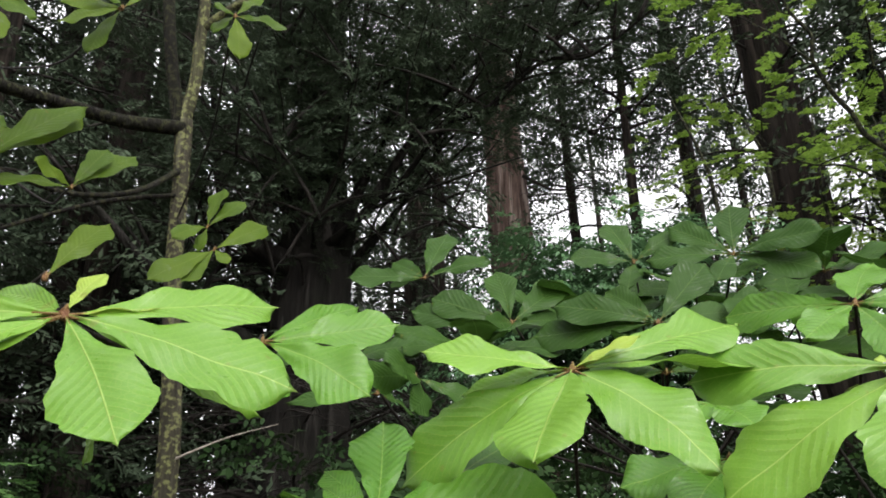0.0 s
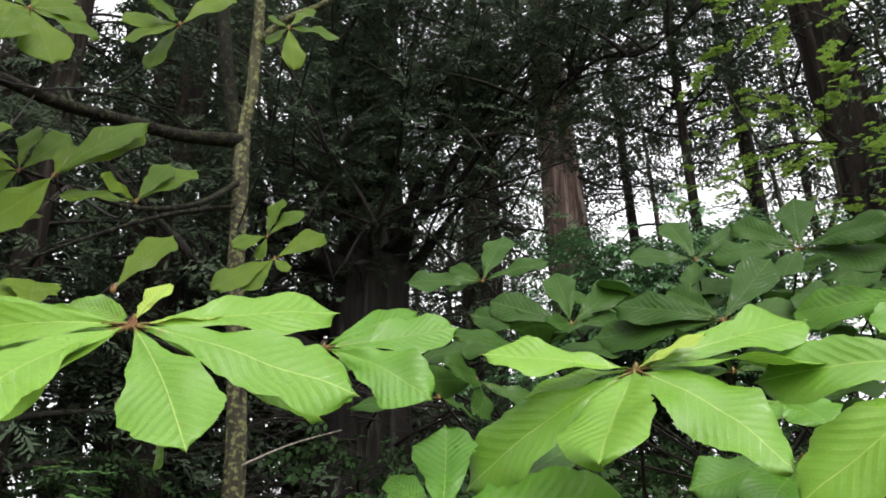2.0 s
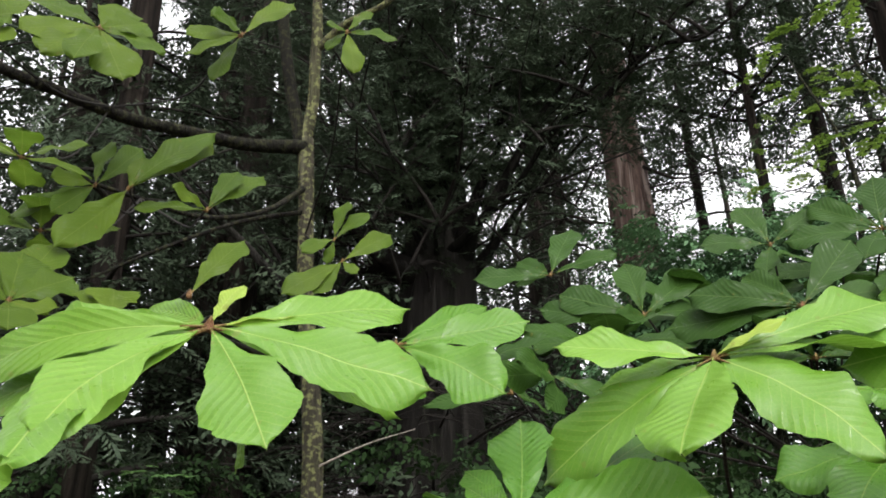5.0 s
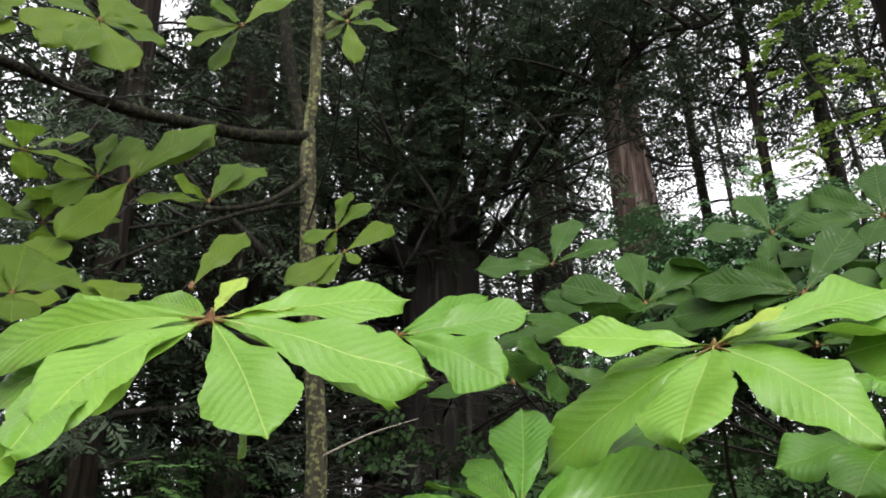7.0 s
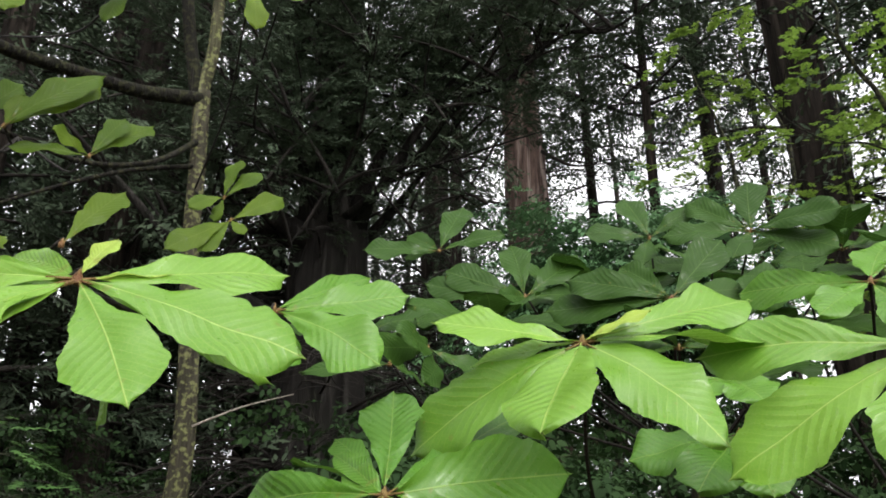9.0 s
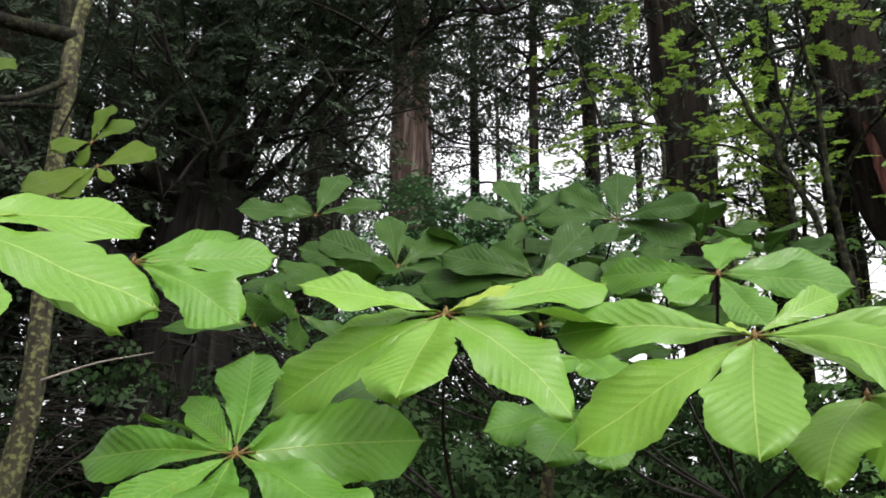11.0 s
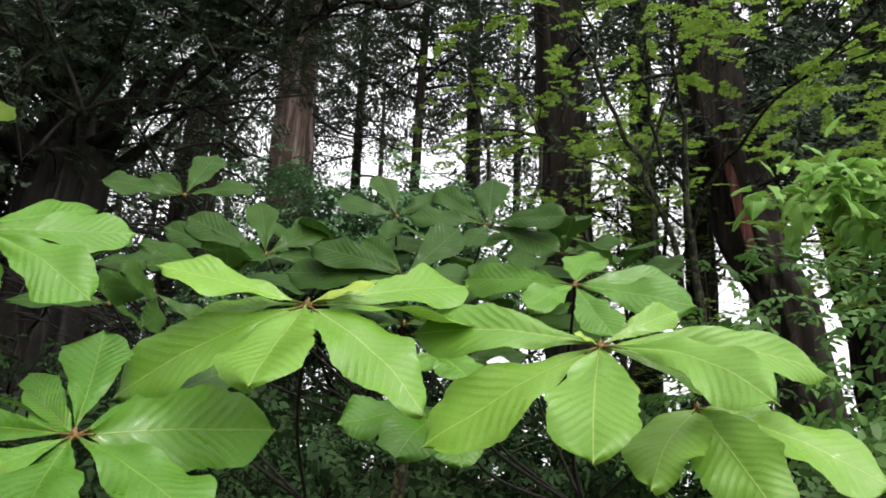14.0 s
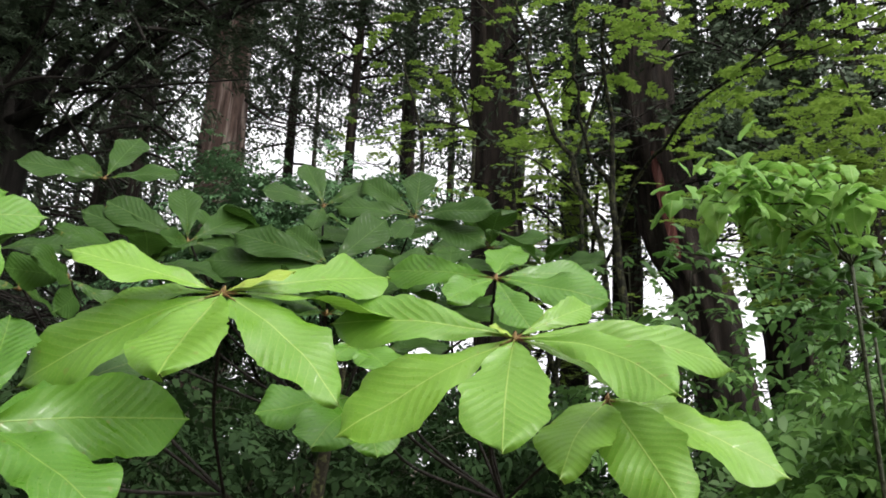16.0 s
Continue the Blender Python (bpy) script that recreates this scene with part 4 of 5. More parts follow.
whorl(magnolia, (0.975, 3.0, 2.57), [(12, -7, 0.357, 0.144, 38, 20), (60, 9, 0.333, 0.153, 9, 20), (106, 6, 0.318, 0.147, -23, 20), (153, 10, 0.293, 0.182, -39, 20), (-143, 3, 0.31, 0.151, -27, 20), (-115, 3, 0.251, 0.154, -6, 20), (-55, 5, 0.351, 0.164, 35, 20)], LEAF_SHADED, False, NODE_C)
whorl(magnolia, (0.125, 2.619, 2.244), [(-7, 1, 0.282, 0.154, 39, 20), (55, -8, 0.232, 0.163, 27, 20), (97, 17, 0.25, 0.148, -6, 20), (163, 8, 0.275, 0.136, -38, 20), (-151, 5, 0.316, 0.159, -36, 20), (-98, 11, 0.232, 0.153, -6, 20), (-57, 14, 0.228, 0.149, 30, 20)], LEAF_SHADED, False, NODE_C)
whorl(magnolia, (1.471, 2.994, 2.66), [(-7, 2, 0.267, 0.147, 39, 20), (40, 15, 0.303, 0.173, 16, 20), (110, 5, 0.281, 0.152, -30, 20), (146, -3, 0.268, 0.179, -40, 20), (-146, 12, 0.351, 0.148, -27, 20), (-108, 10, 0.33, 0.176, 8, 20), (-42, 7, 0.265, 0.168, 40, 20)], LEAF_SHADED, False, NODE_C)
whorl(magnolia, (-0.324, 2.707, 2.236), [(4, 12, 0.283, 0.154, 40, 20), (67, -8, 0.3, 0.137, 24, 20), (133, 15, 0.274, 0.124, -23, 20), (179, 5, 0.234, 0.141, -39, 20), (-135, -1, 0.231, 0.153, -32, 20), (-52, 12, 0.226, 0.125, 26, 20)], LEAF_SHADED, False, NODE_C)
whorl(magnolia, (0.624, 2.263, 2.101), [(9, 4, 0.291, 0.14, 36, 20), (45, 4, 0.275, 0.16, 21, 20), (116, -2, 0.285, 0.161, -28, 20), (-173, 5, 0.251, 0.157, -38, 20), (-129, 12, 0.264, 0.141, -22, 20), (-51, 13, 0.277, 0.143, 37, 20)], LEAF_SHADED, False, NODE_C)
whorl(magnolia, (1.405, 2.391, 2.412), [(-5, 8, 0.241, 0.133, 36, 20), (52, -7, 0.263, 0.15, 7, 20), (91, -7, 0.271, 0.134, -25, 20), (152, -5, 0.312, 0.139, -40, 20), (-151, 6, 0.325, 0.146, -25, 20), (-91, 14, 0.23, 0.141, 27, 20), (-61, -1, 0.237, 0.162, 36, 20)], LEAF_SHADED, False, NODE_C)
whorl(magnolia, (1.016, 2.427, 2.207), [(-8, -5, 0.326, 0.157, 39, 20), (48, 17, 0.251, 0.138, 13, 20), (124, 3, 0.273, 0.149, -34, 20), (171, -6, 0.312, 0.139, -38, 20), (-134, 2, 0.253, 0.165, -17, 20), (-64, -2, 0.237, 0.168, 31, 20)], LEAF_SHADED, False, NODE_C)
whorl(side_magnolia, (-1.423, 1.832, 2.246), [(123, 51, 0.24, 0.151, 5, 10), (106, 45, 0.356, 0.13, 17, 10), (63, 33, 0.194, 0.13, 44, 15), (-133, 26, 0.125, 0.151, -58, 15), (-7, -21, 0.14, 0.13, 33, 15), (-49, -34, 0.212, 0.13, 2, 20)], LEAF_SOFT, False, NODE_D)
whorl(side_magnolia, (-0.815, 1.32, 2.022), [(122, 35, 0.158, 0.097, 0, 5), (137, 29, 0.21, 0.086, -13, 5), (-83, -16, 0.11, 0.065, -21, 10)], LEAF_SOFT, False, NODE_D)


LEFT_BOUGH, LEFT_TRUNK, LEFT_LOW = (-2.45, 3.68, 4.02), (-1.64, 4.71, 3.6), (-2.05, 3.43, 3.31)
# ---------------- left magnolia tree ----------------
left_magnolia = thing("magnolia_tree", on_ground(-1.6, 4.75), "slim magnolia tree with lichen-spotted trunk and forked stem", "tree")
tube("trunk", [on_ground(-1.6, 4.75), (-1.58, 4.75, 1.2), (-1.52, 4.72, 1.97), (-1.55, 4.72, 2.55), (-1.62, 4.72, 3.2), (-1.65, 4.72, 3.85), (-1.68, 4.72, 4.3)], [0.08, 0.07, 0.064, 0.058, 0.052, 0.05, 0.055], BARK_MAGNOLIA, left_magnolia, 14, 6, 0.12, 9)
tube("stem", [(-1.69, 4.71, 4.2), (-1.64, 4.72, 4.58), (-1.64, 4.72, 4.9), (-1.64, 4.72, 5.3), (-1.7, 4.72, 6.2)], [0.045, 0.042, 0.04, 0.036, 0.02], BARK_MAGNOLIA, left_magnolia, 12, 6, 0.12, 10)
tube("stem", [(-1.69, 4.71, 4.2), (-1.8, 4.67, 4.75), (-1.86, 4.64, 5.2), (-1.98, 4.6, 6.2)], [0.046, 0.044, 0.042, 0.02], BARK_SILHOUETTE, left_magnolia, 12, 6, 0.12, 11)
tube("branch", [(-1.68, 4.71, 4.24), (-1.96, 4.44, 4.14), (-2.18, 4.05, 4.04), (-2.37, 3.71, 3.96), (-2.52, 3.36, 3.92), (-2.62, 3.02, 3.86), (-2.7, 2.5, 3.75)], [0.05, 0.042, 0.038, 0.036, 0.032, 0.028, 0.02], BARK_SILHOUETTE, left_magnolia, 10, 5, 0.12, 12)
tube("branch", [(-1.65, 4.72, 3.95), (-1.74, 4.26, 3.58), (-1.92, 3.85, 3.38), (-2.05, 3.43, 3.31), (-2.3, 3.0, 3.3)], [0.02, 0.016, 0.014, 0.012, 0.008], BARK_SILHOUETTE, left_magnolia, 8, 5, 0.1, 13)
tube("branch", [(-1.64, 4.72, 3.77), (-1.9, 4.3, 3.54), (-2.11, 3.86, 3.23), (-2.27, 3.41, 2.89)], [0.018, 0.014, 0.011, 0.006], BARK_SILHOUETTE, left_magnolia, 8, 5, 0.1, 14)
tube("branch", [(-1.64, 4.72, 5.0), (-1.43, 4.69, 5.17), (-1.14, 4.66, 5.28), (-0.8, 4.6, 5.5)], [0.03, 0.026, 0.022, 0.012], BARK_MAGNOLIA, left_magnolia, 8, 5, 0.1, 15)
tube("dry_twig", [(-1.55, 4.72, 2.12), (-1.45, 4.68, 2.16), (-1.19, 4.65, 2.26), (-0.9, 4.61, 2.33)], [0.009, 0.007, 0.005, 0.002], DRY, left_magnolia, 5, 4, 0.1, 3, label="pale dry twig")
whorl(left_magnolia, (-1.565, 2.329, 2.820), [(-103, -15, 0.189, 0.074, -65, 24, -0.015, 0.55), (99, 70, 0.223, 0.085, -14, 18, 0.011, 0.6), (76, 51, 0.299, 0.098, 49, 12, -0.014, 0.58), (170, -10, 0.36, 0.118, -65, 20, 0.014, 0.58), (-99, -45, 0.24, 0.077, -55, 18, 0.004, 0.55)], LEAF_SOFT, False, LEFT_LOW)
whorl(left_magnolia, (-1.428, 2.306, 2.785), [(-95, -47, 0.432, 0.117, -57, 29, 0.026, 0.6), (102, 58, 0.199, 0.077, -3, 15, -0.022, 0.55), (59, 45, 0.43, 0.113, 51, 2, 0.008, 0.55), (51, 47, 0.423, 0.116, 53, 30, -0.001, 0.7)], LEAF_SOFT, False, LEFT_LOW)
whorl(left_magnolia, (-1.189, 2.404, 2.730), [(-100, 0, 0.19, 0.079, -65, 23, -0.011, 0.58), (-174, 4, 0.257, 0.101, -44, 19, -0.001, 0.55), (70, 57, 0.239, 0.083, 35, 18, -0.002, 0.55), (61, 43, 0.314, 0.097, 34, 10, 0.003, 0.55)], LEAF_SOFT, False, LEFT_LOW)
whorl(left_magnolia, (-0.962, 2.059, 3.162), [(-112, -31, 0.246, 0.077, -50, 18, 0.004, 0.55), (-92, -19, 0.203, 0.08, -64, 36, -0.011, 0.58), (-124, -69, 0.22, 0.081, -18, 10, -0.015, 0.58), (46, 49, 0.258, 0.088, 52, 20, 0.008, 0.55), (159, 5, 0.256, 0.083, -65, 10, 0.04, 0.5)], LEAF_SOFT, False, LEFT_BOUGH)
whorl(left_magnolia, (-0.800, 2.655, 3.579), [(-41, -75, 0.23, 0.089, 21, 19, 0.007, 0.58), (-115, -15, 0.12, 0.05, -62, 21, 0.001, 0.55), (40, 52, 0.17, 0.067, 46, 20, -0.001, 0.55), (45, 15, 0.245, 0.092, 57, 17, -0.011, 0.55), (-139, -55, 0.139, 0.056, -41, 20, -0.005, 0.55)], LEAF_SOFT, False, LEFT_TRUNK)
whorl(left_magnolia, (-1.068, 3.476, 3.037), [(67, 69, 0.245, 0.097, 2, 20, -0.011, 0.55), (36, 45, 0.24, 0.097, 50, 22, -0.007, 0.55), (-122, -31, 0.221, 0.091, -47, 25, -0.017, 0.58), (-109, -69, 0.145, 0.059, -17, 20, 0.008, 0.55)], LEAF_SOFT, False, LEFT_TRUNK)
whorl(left_magnolia, (-1.012, 3.432, 2.912), [(50, 36, 0.337, 0.12, 57, 16, -0.007, 0.58), (-37, -41, 0.14, 0.06, 33, 21, -0.003, 0.55), (-136, -36, 0.353, 0.128, -57, 15, 0.023, 0.6), (-125, -52, 0.25, 0.099, -47, 19, 0.006, 0.58)], LEAF_SOFT, False, LEFT_TRUNK)
whorl(left_magnolia, (-1.858, 2.486, 2.74), [(-1, -5, 0.264, 0.138, 38, 20), (45, 15, 0.278, 0.113, 46, 20), (122, -8, 0.29, 0.122, 7, 20), (-174, 10, 0.272, 0.115, -40, 20), (-128, 4, 0.237, 0.14, -46, 20), (-57, 1, 0.306, 0.134, -5, 20)], LEAF_SOFT, False, LEFT_LOW)
whorl(left_magnolia, (-1.996, 2.491, 3.051), [(2, 6, 0.27, 0.117, 43, 20), (69, 8, 0.311, 0.115, 41, 20), (121, -2, 0.259, 0.141, 9, 20), (-165, 14, 0.23, 0.13, -43, 20), (-124, 9, 0.255, 0.125, -48, 20), (-54, -5, 0.294, 0.135, -3, 20)], LEAF_SOFT, False, LEFT_BOUGH)
whorl(left_magnolia, (-1.452, 2.052, 3.246), [(-130, -26, 0.255, 0.13, -59, 15), (-108, -48, 0.277, 0.13, -42, 15), (-11, -61, 0.265, 0.162, 39, 20), (37, -7, 0.217, 0.13, 56, 15), (91, 52, 0.231, 0.14, 30, 10), (-70, -51, 0.324, 0.108, -13, 15), (-177, 31, 0.289, 0.14, -45, 10), (56, 31, 0.181, 0.151, 56, 10)], LEAF_SOFT, False, LEFT_BOUGH)
whorl(left_magnolia, (-1.528, 1.608, 2.965), [(28, 22, 0.11, 0.151, 67, 15), (5, -34, 0.139, 0.13, 44, 15), (84, 52, 0.258, 0.13, 39, 10)], LEAF_SOFT, False, LEFT_BOUGH)


# ---------------- maple with thin curving stems ----------------
def maple():
    t = thing("maple_tree", on_ground(3.27, 4.52), "slender maple with curving stems and layered fresh green leaves", "tree")
    rnd = random.Random(31)
    stems = [
        ([on_ground(3.27, 4.52), (3.27, 4.52, 1.2), (3.25, 4.57, 2.61), (3.22, 4.54, 2.99), (3.18, 4.54, 3.22), (3.14, 4.52, 3.48), (3.09, 4.5, 3.72), (3.07, 4.47, 3.91), (3.03, 4.42, 4.14), (3.02, 4.4, 4.28), (2.94, 4.37, 4.49), (2.84, 4.27, 4.81), (2.79, 4.09, 5.14)], [0.038, 0.036, 0.034, 0.0417, 0.0384, 0.0351, 0.0318, 0.0285, 0.0252, 0.0219, 0.0186, 0.0153, 0.012]),
        ([(3.15, 4.62, 2.91), (3.1, 4.61, 3.26), (3.06, 4.62, 3.49), (2.94, 4.65, 3.77), (2.88, 4.69, 3.92), (2.88, 4.69, 4.05), (2.76, 4.75, 4.22), (2.7, 4.76, 4.39), (2.62, 4.78, 4.54), (2.51, 4.76, 4.79), (2.51, 4.72, 4.96), (2.43, 4.73, 5.11), (2.38, 4.74, 5.23), (2.27, 4.66, 5.49)], [0.034, 0.0323, 0.0306, 0.0289, 0.0272, 0.0255, 0.0238, 0.0222, 0.0205, 0.0188, 0.0171, 0.0154, 0.0137, 0.012]),
        ([(3.15, 4.54, 3.49), (3.1, 4.51, 3.75), (3.06, 4.53, 3.88), (2.95, 4.57, 4.03), (2.91, 4.57, 4.17), (2.84, 4.56, 4.34), (2.81, 4.52, 4.53), (2.77, 4.53, 4.62), (2.73, 4.43, 4.87), (2.6, 4.32, 5.18)], [0.026, 0.024, 0.022, 0.02, 0.018, 0.016, 0.014, 0.012, 0.01, 0.008]),
        ([(2.89, 4.7, 4.05), (2.93, 4.66, 4.17), (2.95, 4.59, 4.35), (2.97, 4.48, 4.58), (2.99, 4.41, 4.73), (2.92, 4.39, 4.89), (2.92, 4.31, 5.06), (2.84, 4.23, 5.29)], [0.02, 0.0181, 0.0163, 0.0144, 0.0126, 0.0107, 0.0089, 0.007]),
        ([(3.15, 4.55, 3.48), (3.12, 4.34, 3.72), (3.13, 4.11, 3.89), (3.13, 3.97, 3.92), (3.11, 3.8, 4.0), (3.12, 3.59, 4.09), (3.17, 3.37, 4.15), (3.2, 3.13, 4.23), (3.19, 2.91, 4.3), (3.17, 2.72, 4.36)], [0.02, 0.0184, 0.0169, 0.0153, 0.0138, 0.0122, 0.0107, 0.0091, 0.0076, 0.006]),
        ([(3.14, 4.0, 3.93), (3.15, 3.69, 4.1), (3.17, 3.44, 4.14), (3.18, 3.23, 4.11), (3.19, 3.02, 4.07), (3.25, 2.73, 4.05)], [0.014, 0.0122, 0.0104, 0.0086, 0.0068, 0.005]),
        ([(3.12, 4.59, 3.57), (2.97, 4.75, 3.81), (2.87, 4.9, 3.98), (2.75, 5.05, 4.15), (2.61, 5.23, 4.25), (2.44, 5.37, 4.44), (2.31, 5.47, 4.67)], [0.016, 0.0142, 0.0123, 0.0105, 0.0087, 0.0068, 0.005]),
        ([(2.58, 4.86, 4.83), (2.37, 4.94, 5.12), (2.25, 5.04, 5.31), (2.06, 5.13, 5.53)], [0.012, 0.01, 0.008, 0.006]),
    ]
    a, d, s = [], [], []
    for i, (p, r) in enumerate(stems):
        tube("trunk" if i == 0 else "stem", p, [0.75 * q for q in r], BARK_SMOOTH, t, 10, 6, 0.15, i)
        if i == 0:
            continue
        path, _ = smooth_path(p, [1] * len(p), 6)
        n = 4
        for k in range(n):
            q = path[int((0.64 + 0.36 * (k + rnd.random()) / n) * (len(path) - 1))]
            line = branch_line(q, rnd.uniform(0, 6.28), rnd.uniform(0.4, 1.3), rnd.uniform(0.0, 0.5), rnd.uniform(0.2, 0.6), rnd, 5)
            tube("twig", line, [0.006, 0.005, 0.004, 0.003, 0.002, 0.0015], BARK_SMOOTH, t, 4, 2)
            bough_sprays(line, rnd, 0.10, 0.16, a, d, s, 0.05, sag=0.2)
    foliage("leaves", a, d, s, "maple", MAPLE_LEAF, t, 6, 0.2)
    return t


maple()


def leafy_tree(name, base, height, radius, count, size, kind, mat, label, seed, low=0.3, category="tree", layers=0.2, stems=5, spread=0.12, step=0.05):
    """A slim broad-leaved tree or shrub: stems, twigs and a crown of sprays."""
    rnd = random.Random(seed)
    t = thing(name, base, label, category)
    a, d, s = [], [], []
    b = Vector(base)
    for i in range(stems):
        ang = rnd.uniform(0, 6.28)
        lean = Vector((math.cos(ang), math.sin(ang), 0)) * radius * rnd.uniform(0.1, 0.6)
        h = height * rnd.uniform(0.75, 1.0)
        bow = Vector((rnd.gauss(0, 0.25), rnd.gauss(0, 0.25), 0)) * radius
        p = [b, b + lean * 0.25 + bow + Vector((0, 0, h * 0.35)), b + lean * 0.6 - bow + Vector((0, 0, h * 0.7)), b + lean + Vector((0, 0, h))]
        r = 0.012 + 0.006 * height if height > 4 else 0.002 + 0.0014 * height
        tube("stem", p, [r, r * 0.75, r * 0.5, r * 0.15], BARK_SMOOTH if height > 4 else STEM_GREEN, t, 7, 4, 0.1, seed + i)
        path, _ = smooth_path(p, [1] * 4, 6)
        n = max(4, count // stems)
        for k in range(n):
            q = path[int((low + (1 - low) * (k + rnd.random()) / n) * (len(path) - 1))]
            line = branch_line(q, rnd.uniform(0, 6.28), radius * rnd.uniform(0.4, 1.0), rnd.uniform(0.0, 0.6), rnd.uniform(0.2, 0.9), rnd, 5)
            tube("twig", line, [0.006, 0.005, 0.004, 0.003, 0.002, 0.0015] if height > 4 else [0.003, 0.0026, 0.0022, 0.0018, 0.0014, 0.001], BARK_SMOOTH if height > 4 else STEM_GREEN, t, 4, 2)
            bough_sprays(line, rnd, step, size, a, d, s, spread, sag=0.2 if kind == "maple" else 0.6)
    foliage("leaves", a, d, s, kind, mat, t, seed, layers)
    return t


leafy_tree("understorey_tree", on_ground(1.75, 8.2), 5.1, 1.7, 260, 0.2, "broad", BLUE_LEAF, "low understorey tree with fine blue-green leaves", 41, 0.66, step=0.055, stems=7)
leafy_tree("maple_tree", on_ground(3.3, 9.4), 8.6, 1.5, 16, 0.2, "maple", MAPLE_LEAF, "slim maple with sparse airy light green leaves", 47, 0.55, step=0.13, stems=2)
leafy_tree("maple_tree", on_ground(8.0, 13.0), 9.5, 2.2, 90, 0.28, "maple", MAPLE_LEAF, "broad maple in open light behind the cedars", 48, 0.3, step=0.1, stems=6, spread=0.25)
leafy_tree("maple_tree", on_ground(4.61, 7.72), 7.0, 1.3, 26, 0.19, "maple", MAPLE_LEAF, "tall young maple with airy light green crown", 42, 0.45, step=0.09, stems=2)
leafy_tree("maple_tree", on_ground(6.05, 4.5), 6.6, 1.7, 100, 0.2, "maple", MAPLE_LEAF, "spreading maple with layered yellow-green leaves", 43, 0.6, layers=0.12, step=0.085, stems=4, spread=0.07)


def heart_leaf_mesh(seed, mat):
    """A heart-shaped leaf, 1 long, tip along x, with a drawn-out tip and drooping sides."""
    rnd = random.Random(seed)
    verts, faces = [], []
    nv, nu = 12, 4
    uvs = []
    for i in range(nv + 1):
        v = i / nv
        w = 0.84 * (v + 0.04) ** 0.45 * (1 - v) ** 0.95 * (1 + 0.05 * math.sin(i * 2.6 + seed)) + 0.002
        for j in range(nu + 1):
            u = 2 * j / nu - 1
            x = v - 0.12 * abs(u) * (1 - v) ** 2 - 0.03 * abs(u)
            verts.append((x, w * u * (1 + 0.06 * math.sin(v * 19 + seed)), -0.25 * v * v - 0.10 * u * u + 0.12 * abs(u) * w + 0.03 * math.sin(v * 9 + 3 * u + seed)))
            uvs.append((0.5 + 0.5 * u * w, v))
    for i in range(nv):
        for j in range(nu):
            k = i * (nu + 1) + j
            faces.append((k, k + 1, k + nu + 2, k + nu + 1))
    me = bpy.data.meshes.new("leaf")
    me.from_pydata(verts, [], faces)
    me.materials.append(mat)
    me.polygons.foreach_set("use_smooth", [True] * len(me.polygons))
    layer = me.uv_layers.new(name="UVMap")
    idx = np.zeros(len(me.loops), dtype=np.int32)
    me.loops.foreach_get("vertex_index", idx)
    layer.data.foreach_set("uv", np.array(uvs, dtype=np.float32)[idx].ravel())
    return me


HEART_MESHES = [heart_leaf_mesh(i, HEART_LEAF) for i in range(4)]
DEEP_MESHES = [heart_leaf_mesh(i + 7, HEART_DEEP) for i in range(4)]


def heart_shrub(base, tips, label, seed, size, per, meshes, tilt=32):
    """A shrub of arching stems that end in heart-shaped leaves, each a part."""
    rnd = random.Random(seed)
    t = thing("leafy_shrub", base, label, "shrub")
    fork = Vector(base).lerp(sum((Vector(q) for q in tips), Vector()) / len(tips), 0.4)
    fork.z = sum(q[2] for q in tips) / len(tips) - 0.12
    tube("trunk", [base, Vector(base).lerp(fork, 0.5) + Vector((0.06, 0.04, 0)), fork], [0.011, 0.009, 0.006], STEM_GREEN, t, 7, 5, 0.1, seed)
    b = fork
    for tip in tips:
        e = Vector(tip) + Vector((0, 0, 0.045))
        p = [b, b.lerp(e, 0.35) + Vector((rnd.gauss(0, 0.06), rnd.gauss(0, 0.06), 0.08)), b.lerp(e, 0.75) + Vector((rnd.gauss(0, 0.04), 0.04, 0.06)), e]
        tube("stem", p, [0.0035, 0.003, 0.0025, 0.001], STEM_GREEN, t, 6, 5)
        path, _ = smooth_path(p, [1] * 4, 8)
        for k in range(per):
            q = path[int((0.6 + 0.4 * (k + rnd.random()) / per) * (len(path) - 1))] + Vector((rnd.gauss(0, 0.06), rnd.gauss(0, 0.06), rnd.gauss(0, 0.045)))
            ob = new("leaf", meshes[rnd.randrange(4)])
            hang(ob, t)
            sz = size * rnd.uniform(0.65, 1.2)
            ob.matrix_basis = Matrix.Translation(q) @ pose(0, 0, 0, rnd.uniform(-25, 25), rnd.gauss(tilt, 24), rnd.uniform(-230, -40)) @ Matrix.Diagonal((sz, sz, sz, 1))
    return t


heart_shrub(on_ground(2.33, 1.76), [(1.59, 1.62, 2.53), (1.72, 1.84, 2.58), (1.97, 1.92, 2.68), (1.78, 1.64, 2.49), (1.72, 2.02, 2.57), (1.55, 1.71, 2.43), (1.89, 1.66, 2.58), (2.12, 1.79, 2.61), (1.71, 1.72, 2.46), (1.99, 1.79, 2.51), (1.81, 1.43, 2.45), (2.03, 1.59, 2.44), (2.02, 1.93, 2.54), (1.89, 1.59, 2.36)], "leafy shrub with fresh heart-shaped leaves", 44, 0.082, 15, HEART_MESHES)
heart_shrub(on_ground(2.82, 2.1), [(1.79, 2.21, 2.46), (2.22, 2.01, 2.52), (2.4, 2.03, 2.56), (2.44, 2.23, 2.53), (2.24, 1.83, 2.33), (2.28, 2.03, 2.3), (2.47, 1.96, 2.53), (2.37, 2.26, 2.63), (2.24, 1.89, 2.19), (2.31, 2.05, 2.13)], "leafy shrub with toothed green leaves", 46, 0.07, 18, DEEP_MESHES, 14)
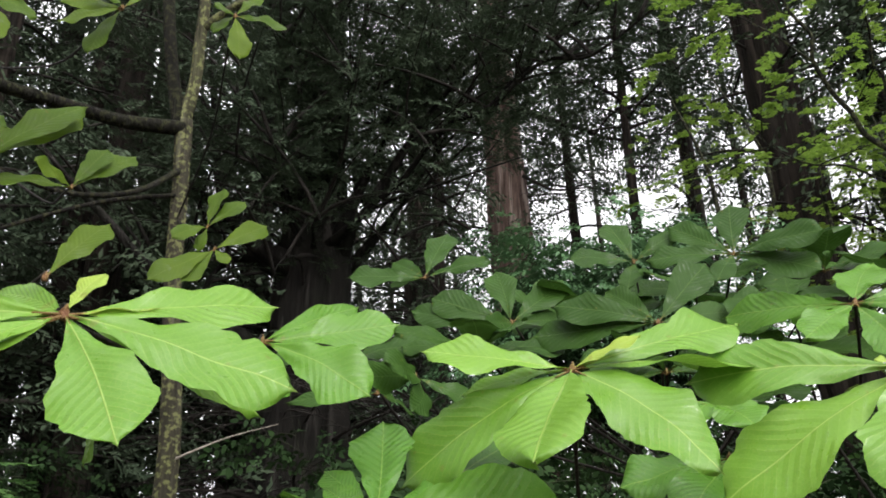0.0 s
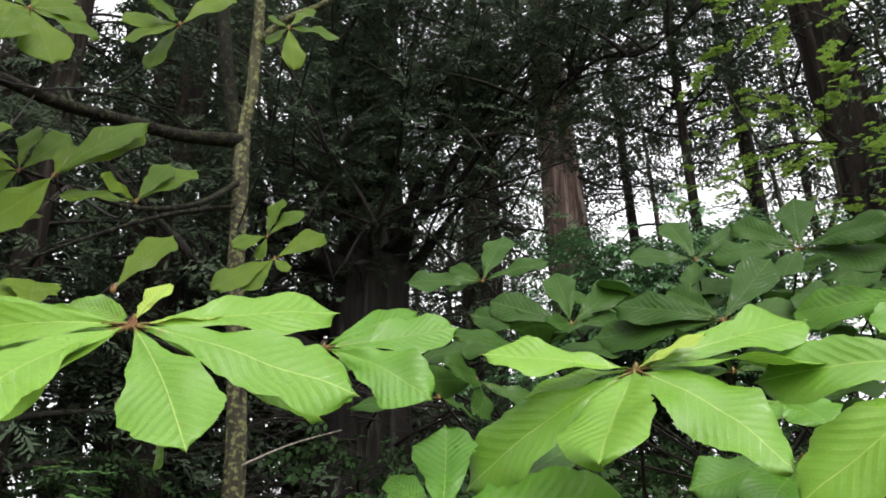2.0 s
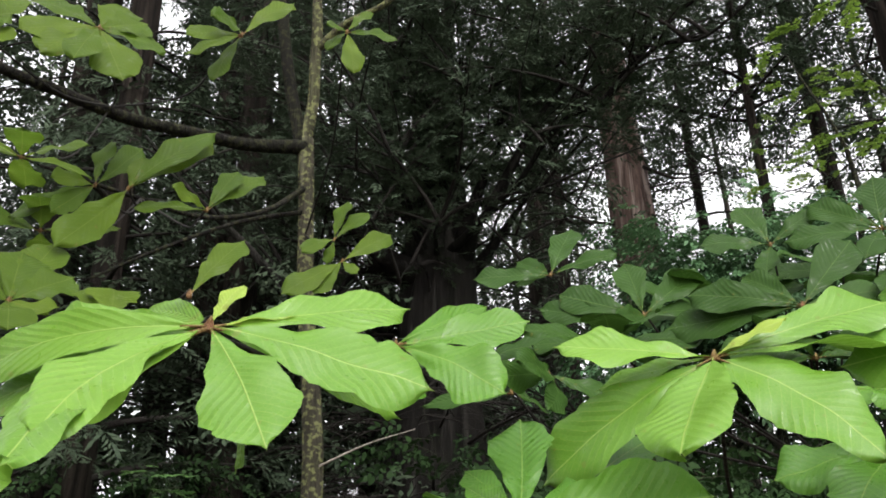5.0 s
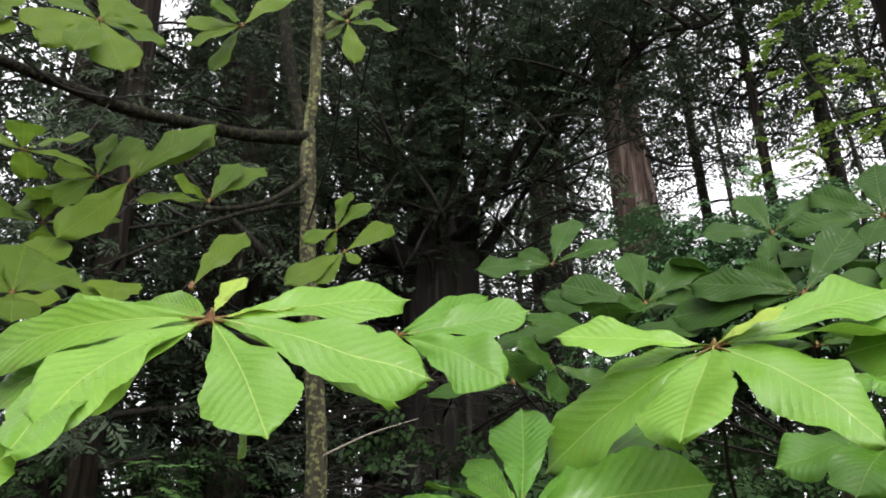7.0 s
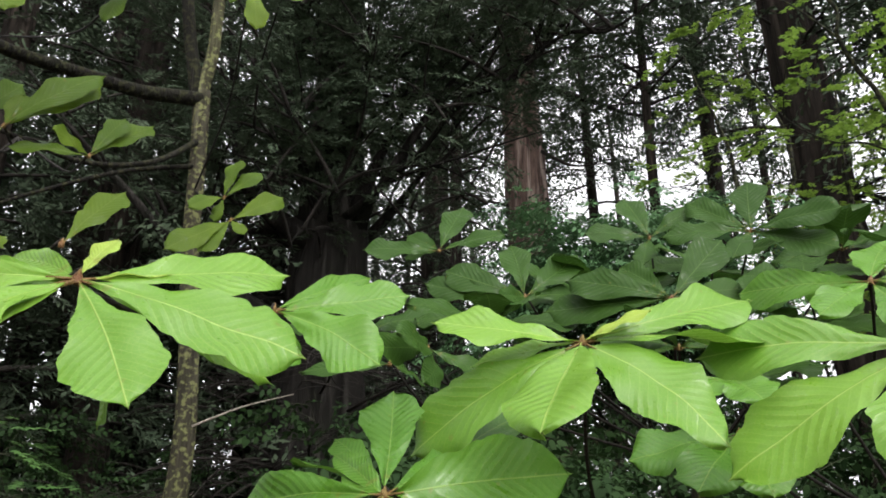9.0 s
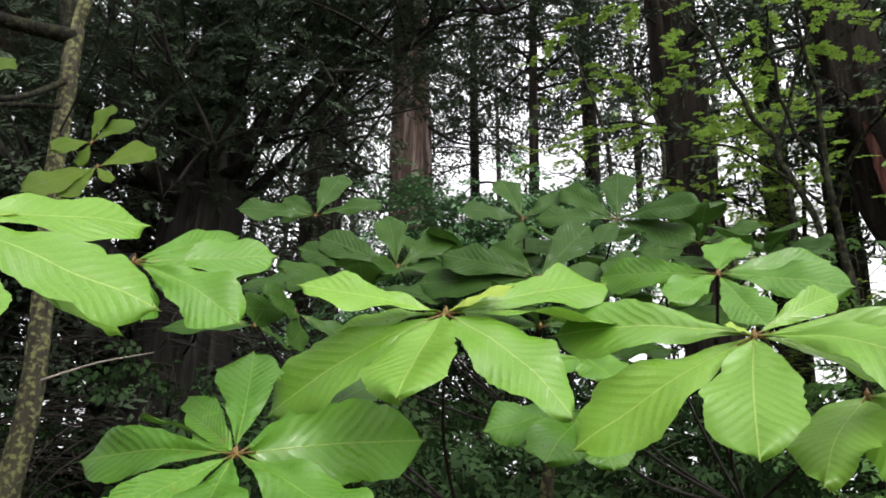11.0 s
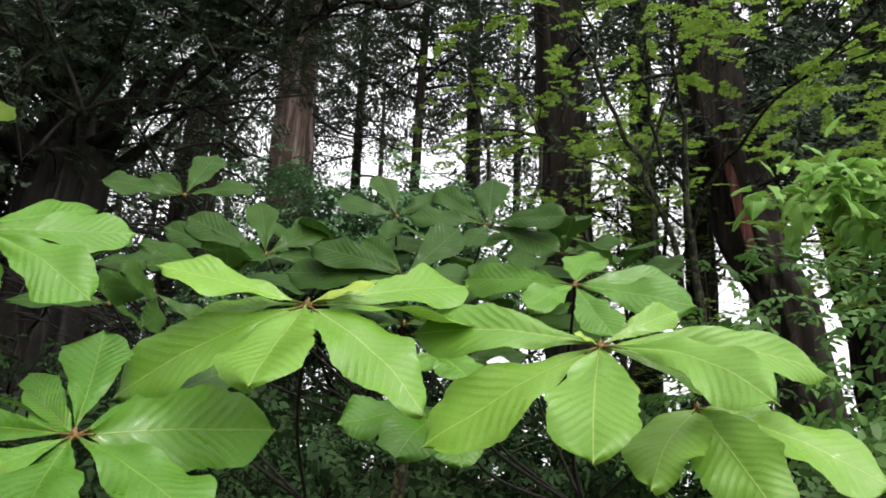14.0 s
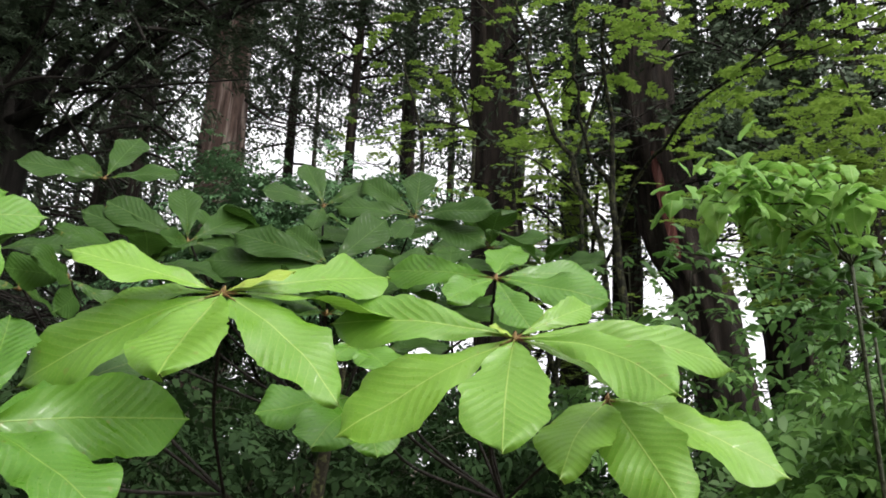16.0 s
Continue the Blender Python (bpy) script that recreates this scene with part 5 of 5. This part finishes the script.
leafy_tree("leafy_shrub", on_ground(4.55, 3.15), 3.2, 1.0, 50, 0.32, "broad", BEECH_LEAF, "leafy shrub with deep green leaves", 45, 0.35, "shrub")

for x, y, high, mat, k in ((3.36, 2.68, 2.7, SHRUB_LEAF, 81), (3.99, 2.84, 3.1, BEECH_LEAF, 82), (2.94, 3.27, 1.95, BEECH_LEAF, 83), (4.55, 3.43, 3.4, BEECH_LEAF, 84), (4.26, 3.64, 2.7, SHRUB_LEAF, 85), (2.65, 3.39, 1.75, BEECH_LEAF, 86), (3.32, 2.23, 2.6, SHRUB_LEAF, 87)):
    leafy_tree("leafy_shrub", on_ground(x, y), high, 0.7, 64, 0.22, "broad", mat, "leafy shrub with small toothed green leaves", k, 0.12, "shrub", 0.7, 4, 0.12, 0.04)

leafy_tree("leafy_shrub", on_ground(3.45, 4.29), 3.4, 0.75, 30, 0.26, "broad", BEECH_LEAF, "slim shrub with sparse toothed green leaves", 89, 0.62, "shrub", 0.4, 3, 0.08, 0.09)
leafy_tree("understorey_shrub", on_ground(-2.35, 4.35), 2.2, 0.4, 6, 0.17, "maple", BEECH_LEAF, "low seedling with small green leaves in deep shade", 91, 0.8, "shrub", 0.25, 3, 0.05, 0.1)
leafy_tree("leafy_shrub", on_ground(2.59, 2.23), 1.79, 0.4, 16, 0.2, "maple", HEART_SMALL, "low shrub with bright fresh green lobed leaves", 88, 0.7, "shrub", 0.25, 3, 0.05, 0.06)

# ---------------- undergrowth ----------------
UNDER = "undergrowth bushes"
urnd = random.Random(90)
for i in range(40):
    az = radians(-38 + 92 * (i + 0.5) / 40)
    dist = 4.8 + 4.5 * urnd.random()
    if az < radians(-4):
        dist += 3.0
        if i % 2:
            continue
    x, y = dist * math.sin(az), dist * math.cos(az)
    high = 1.9 + 0.1 * dist * urnd.random() if az < radians(-4) else 1.75 + (0.05 + 0.1 * urnd.random()) * dist
    # right of 32 degrees most take the lighter leaf, the rest the shaded one
    b = leafy_tree("undergrowth_bush", on_ground(x, y), high, 1.0, 30, 0.22, "broad", BEECH_LEAF if az > radians(32) and i % 3 else SHADED_SHRUB, "dark leafy undergrowth bush", 100 + i, 0.15, "bush", 0.8, 4, 0.16, 0.055)
    b["group"] = UNDER
for x, y, high, k in ((-1.25, 7.9, 2.7, 151), (-0.55, 8.4, 2.5, 152)):
    b = leafy_tree("undergrowth_bush", on_ground(x, y), high, 0.9, 30, 0.22, "broad", SHADED_SHRUB, "dark leafy undergrowth bush", k, 0.15, "bush", 0.8, 4, 0.16, 0.055)
    b["group"] = UNDER
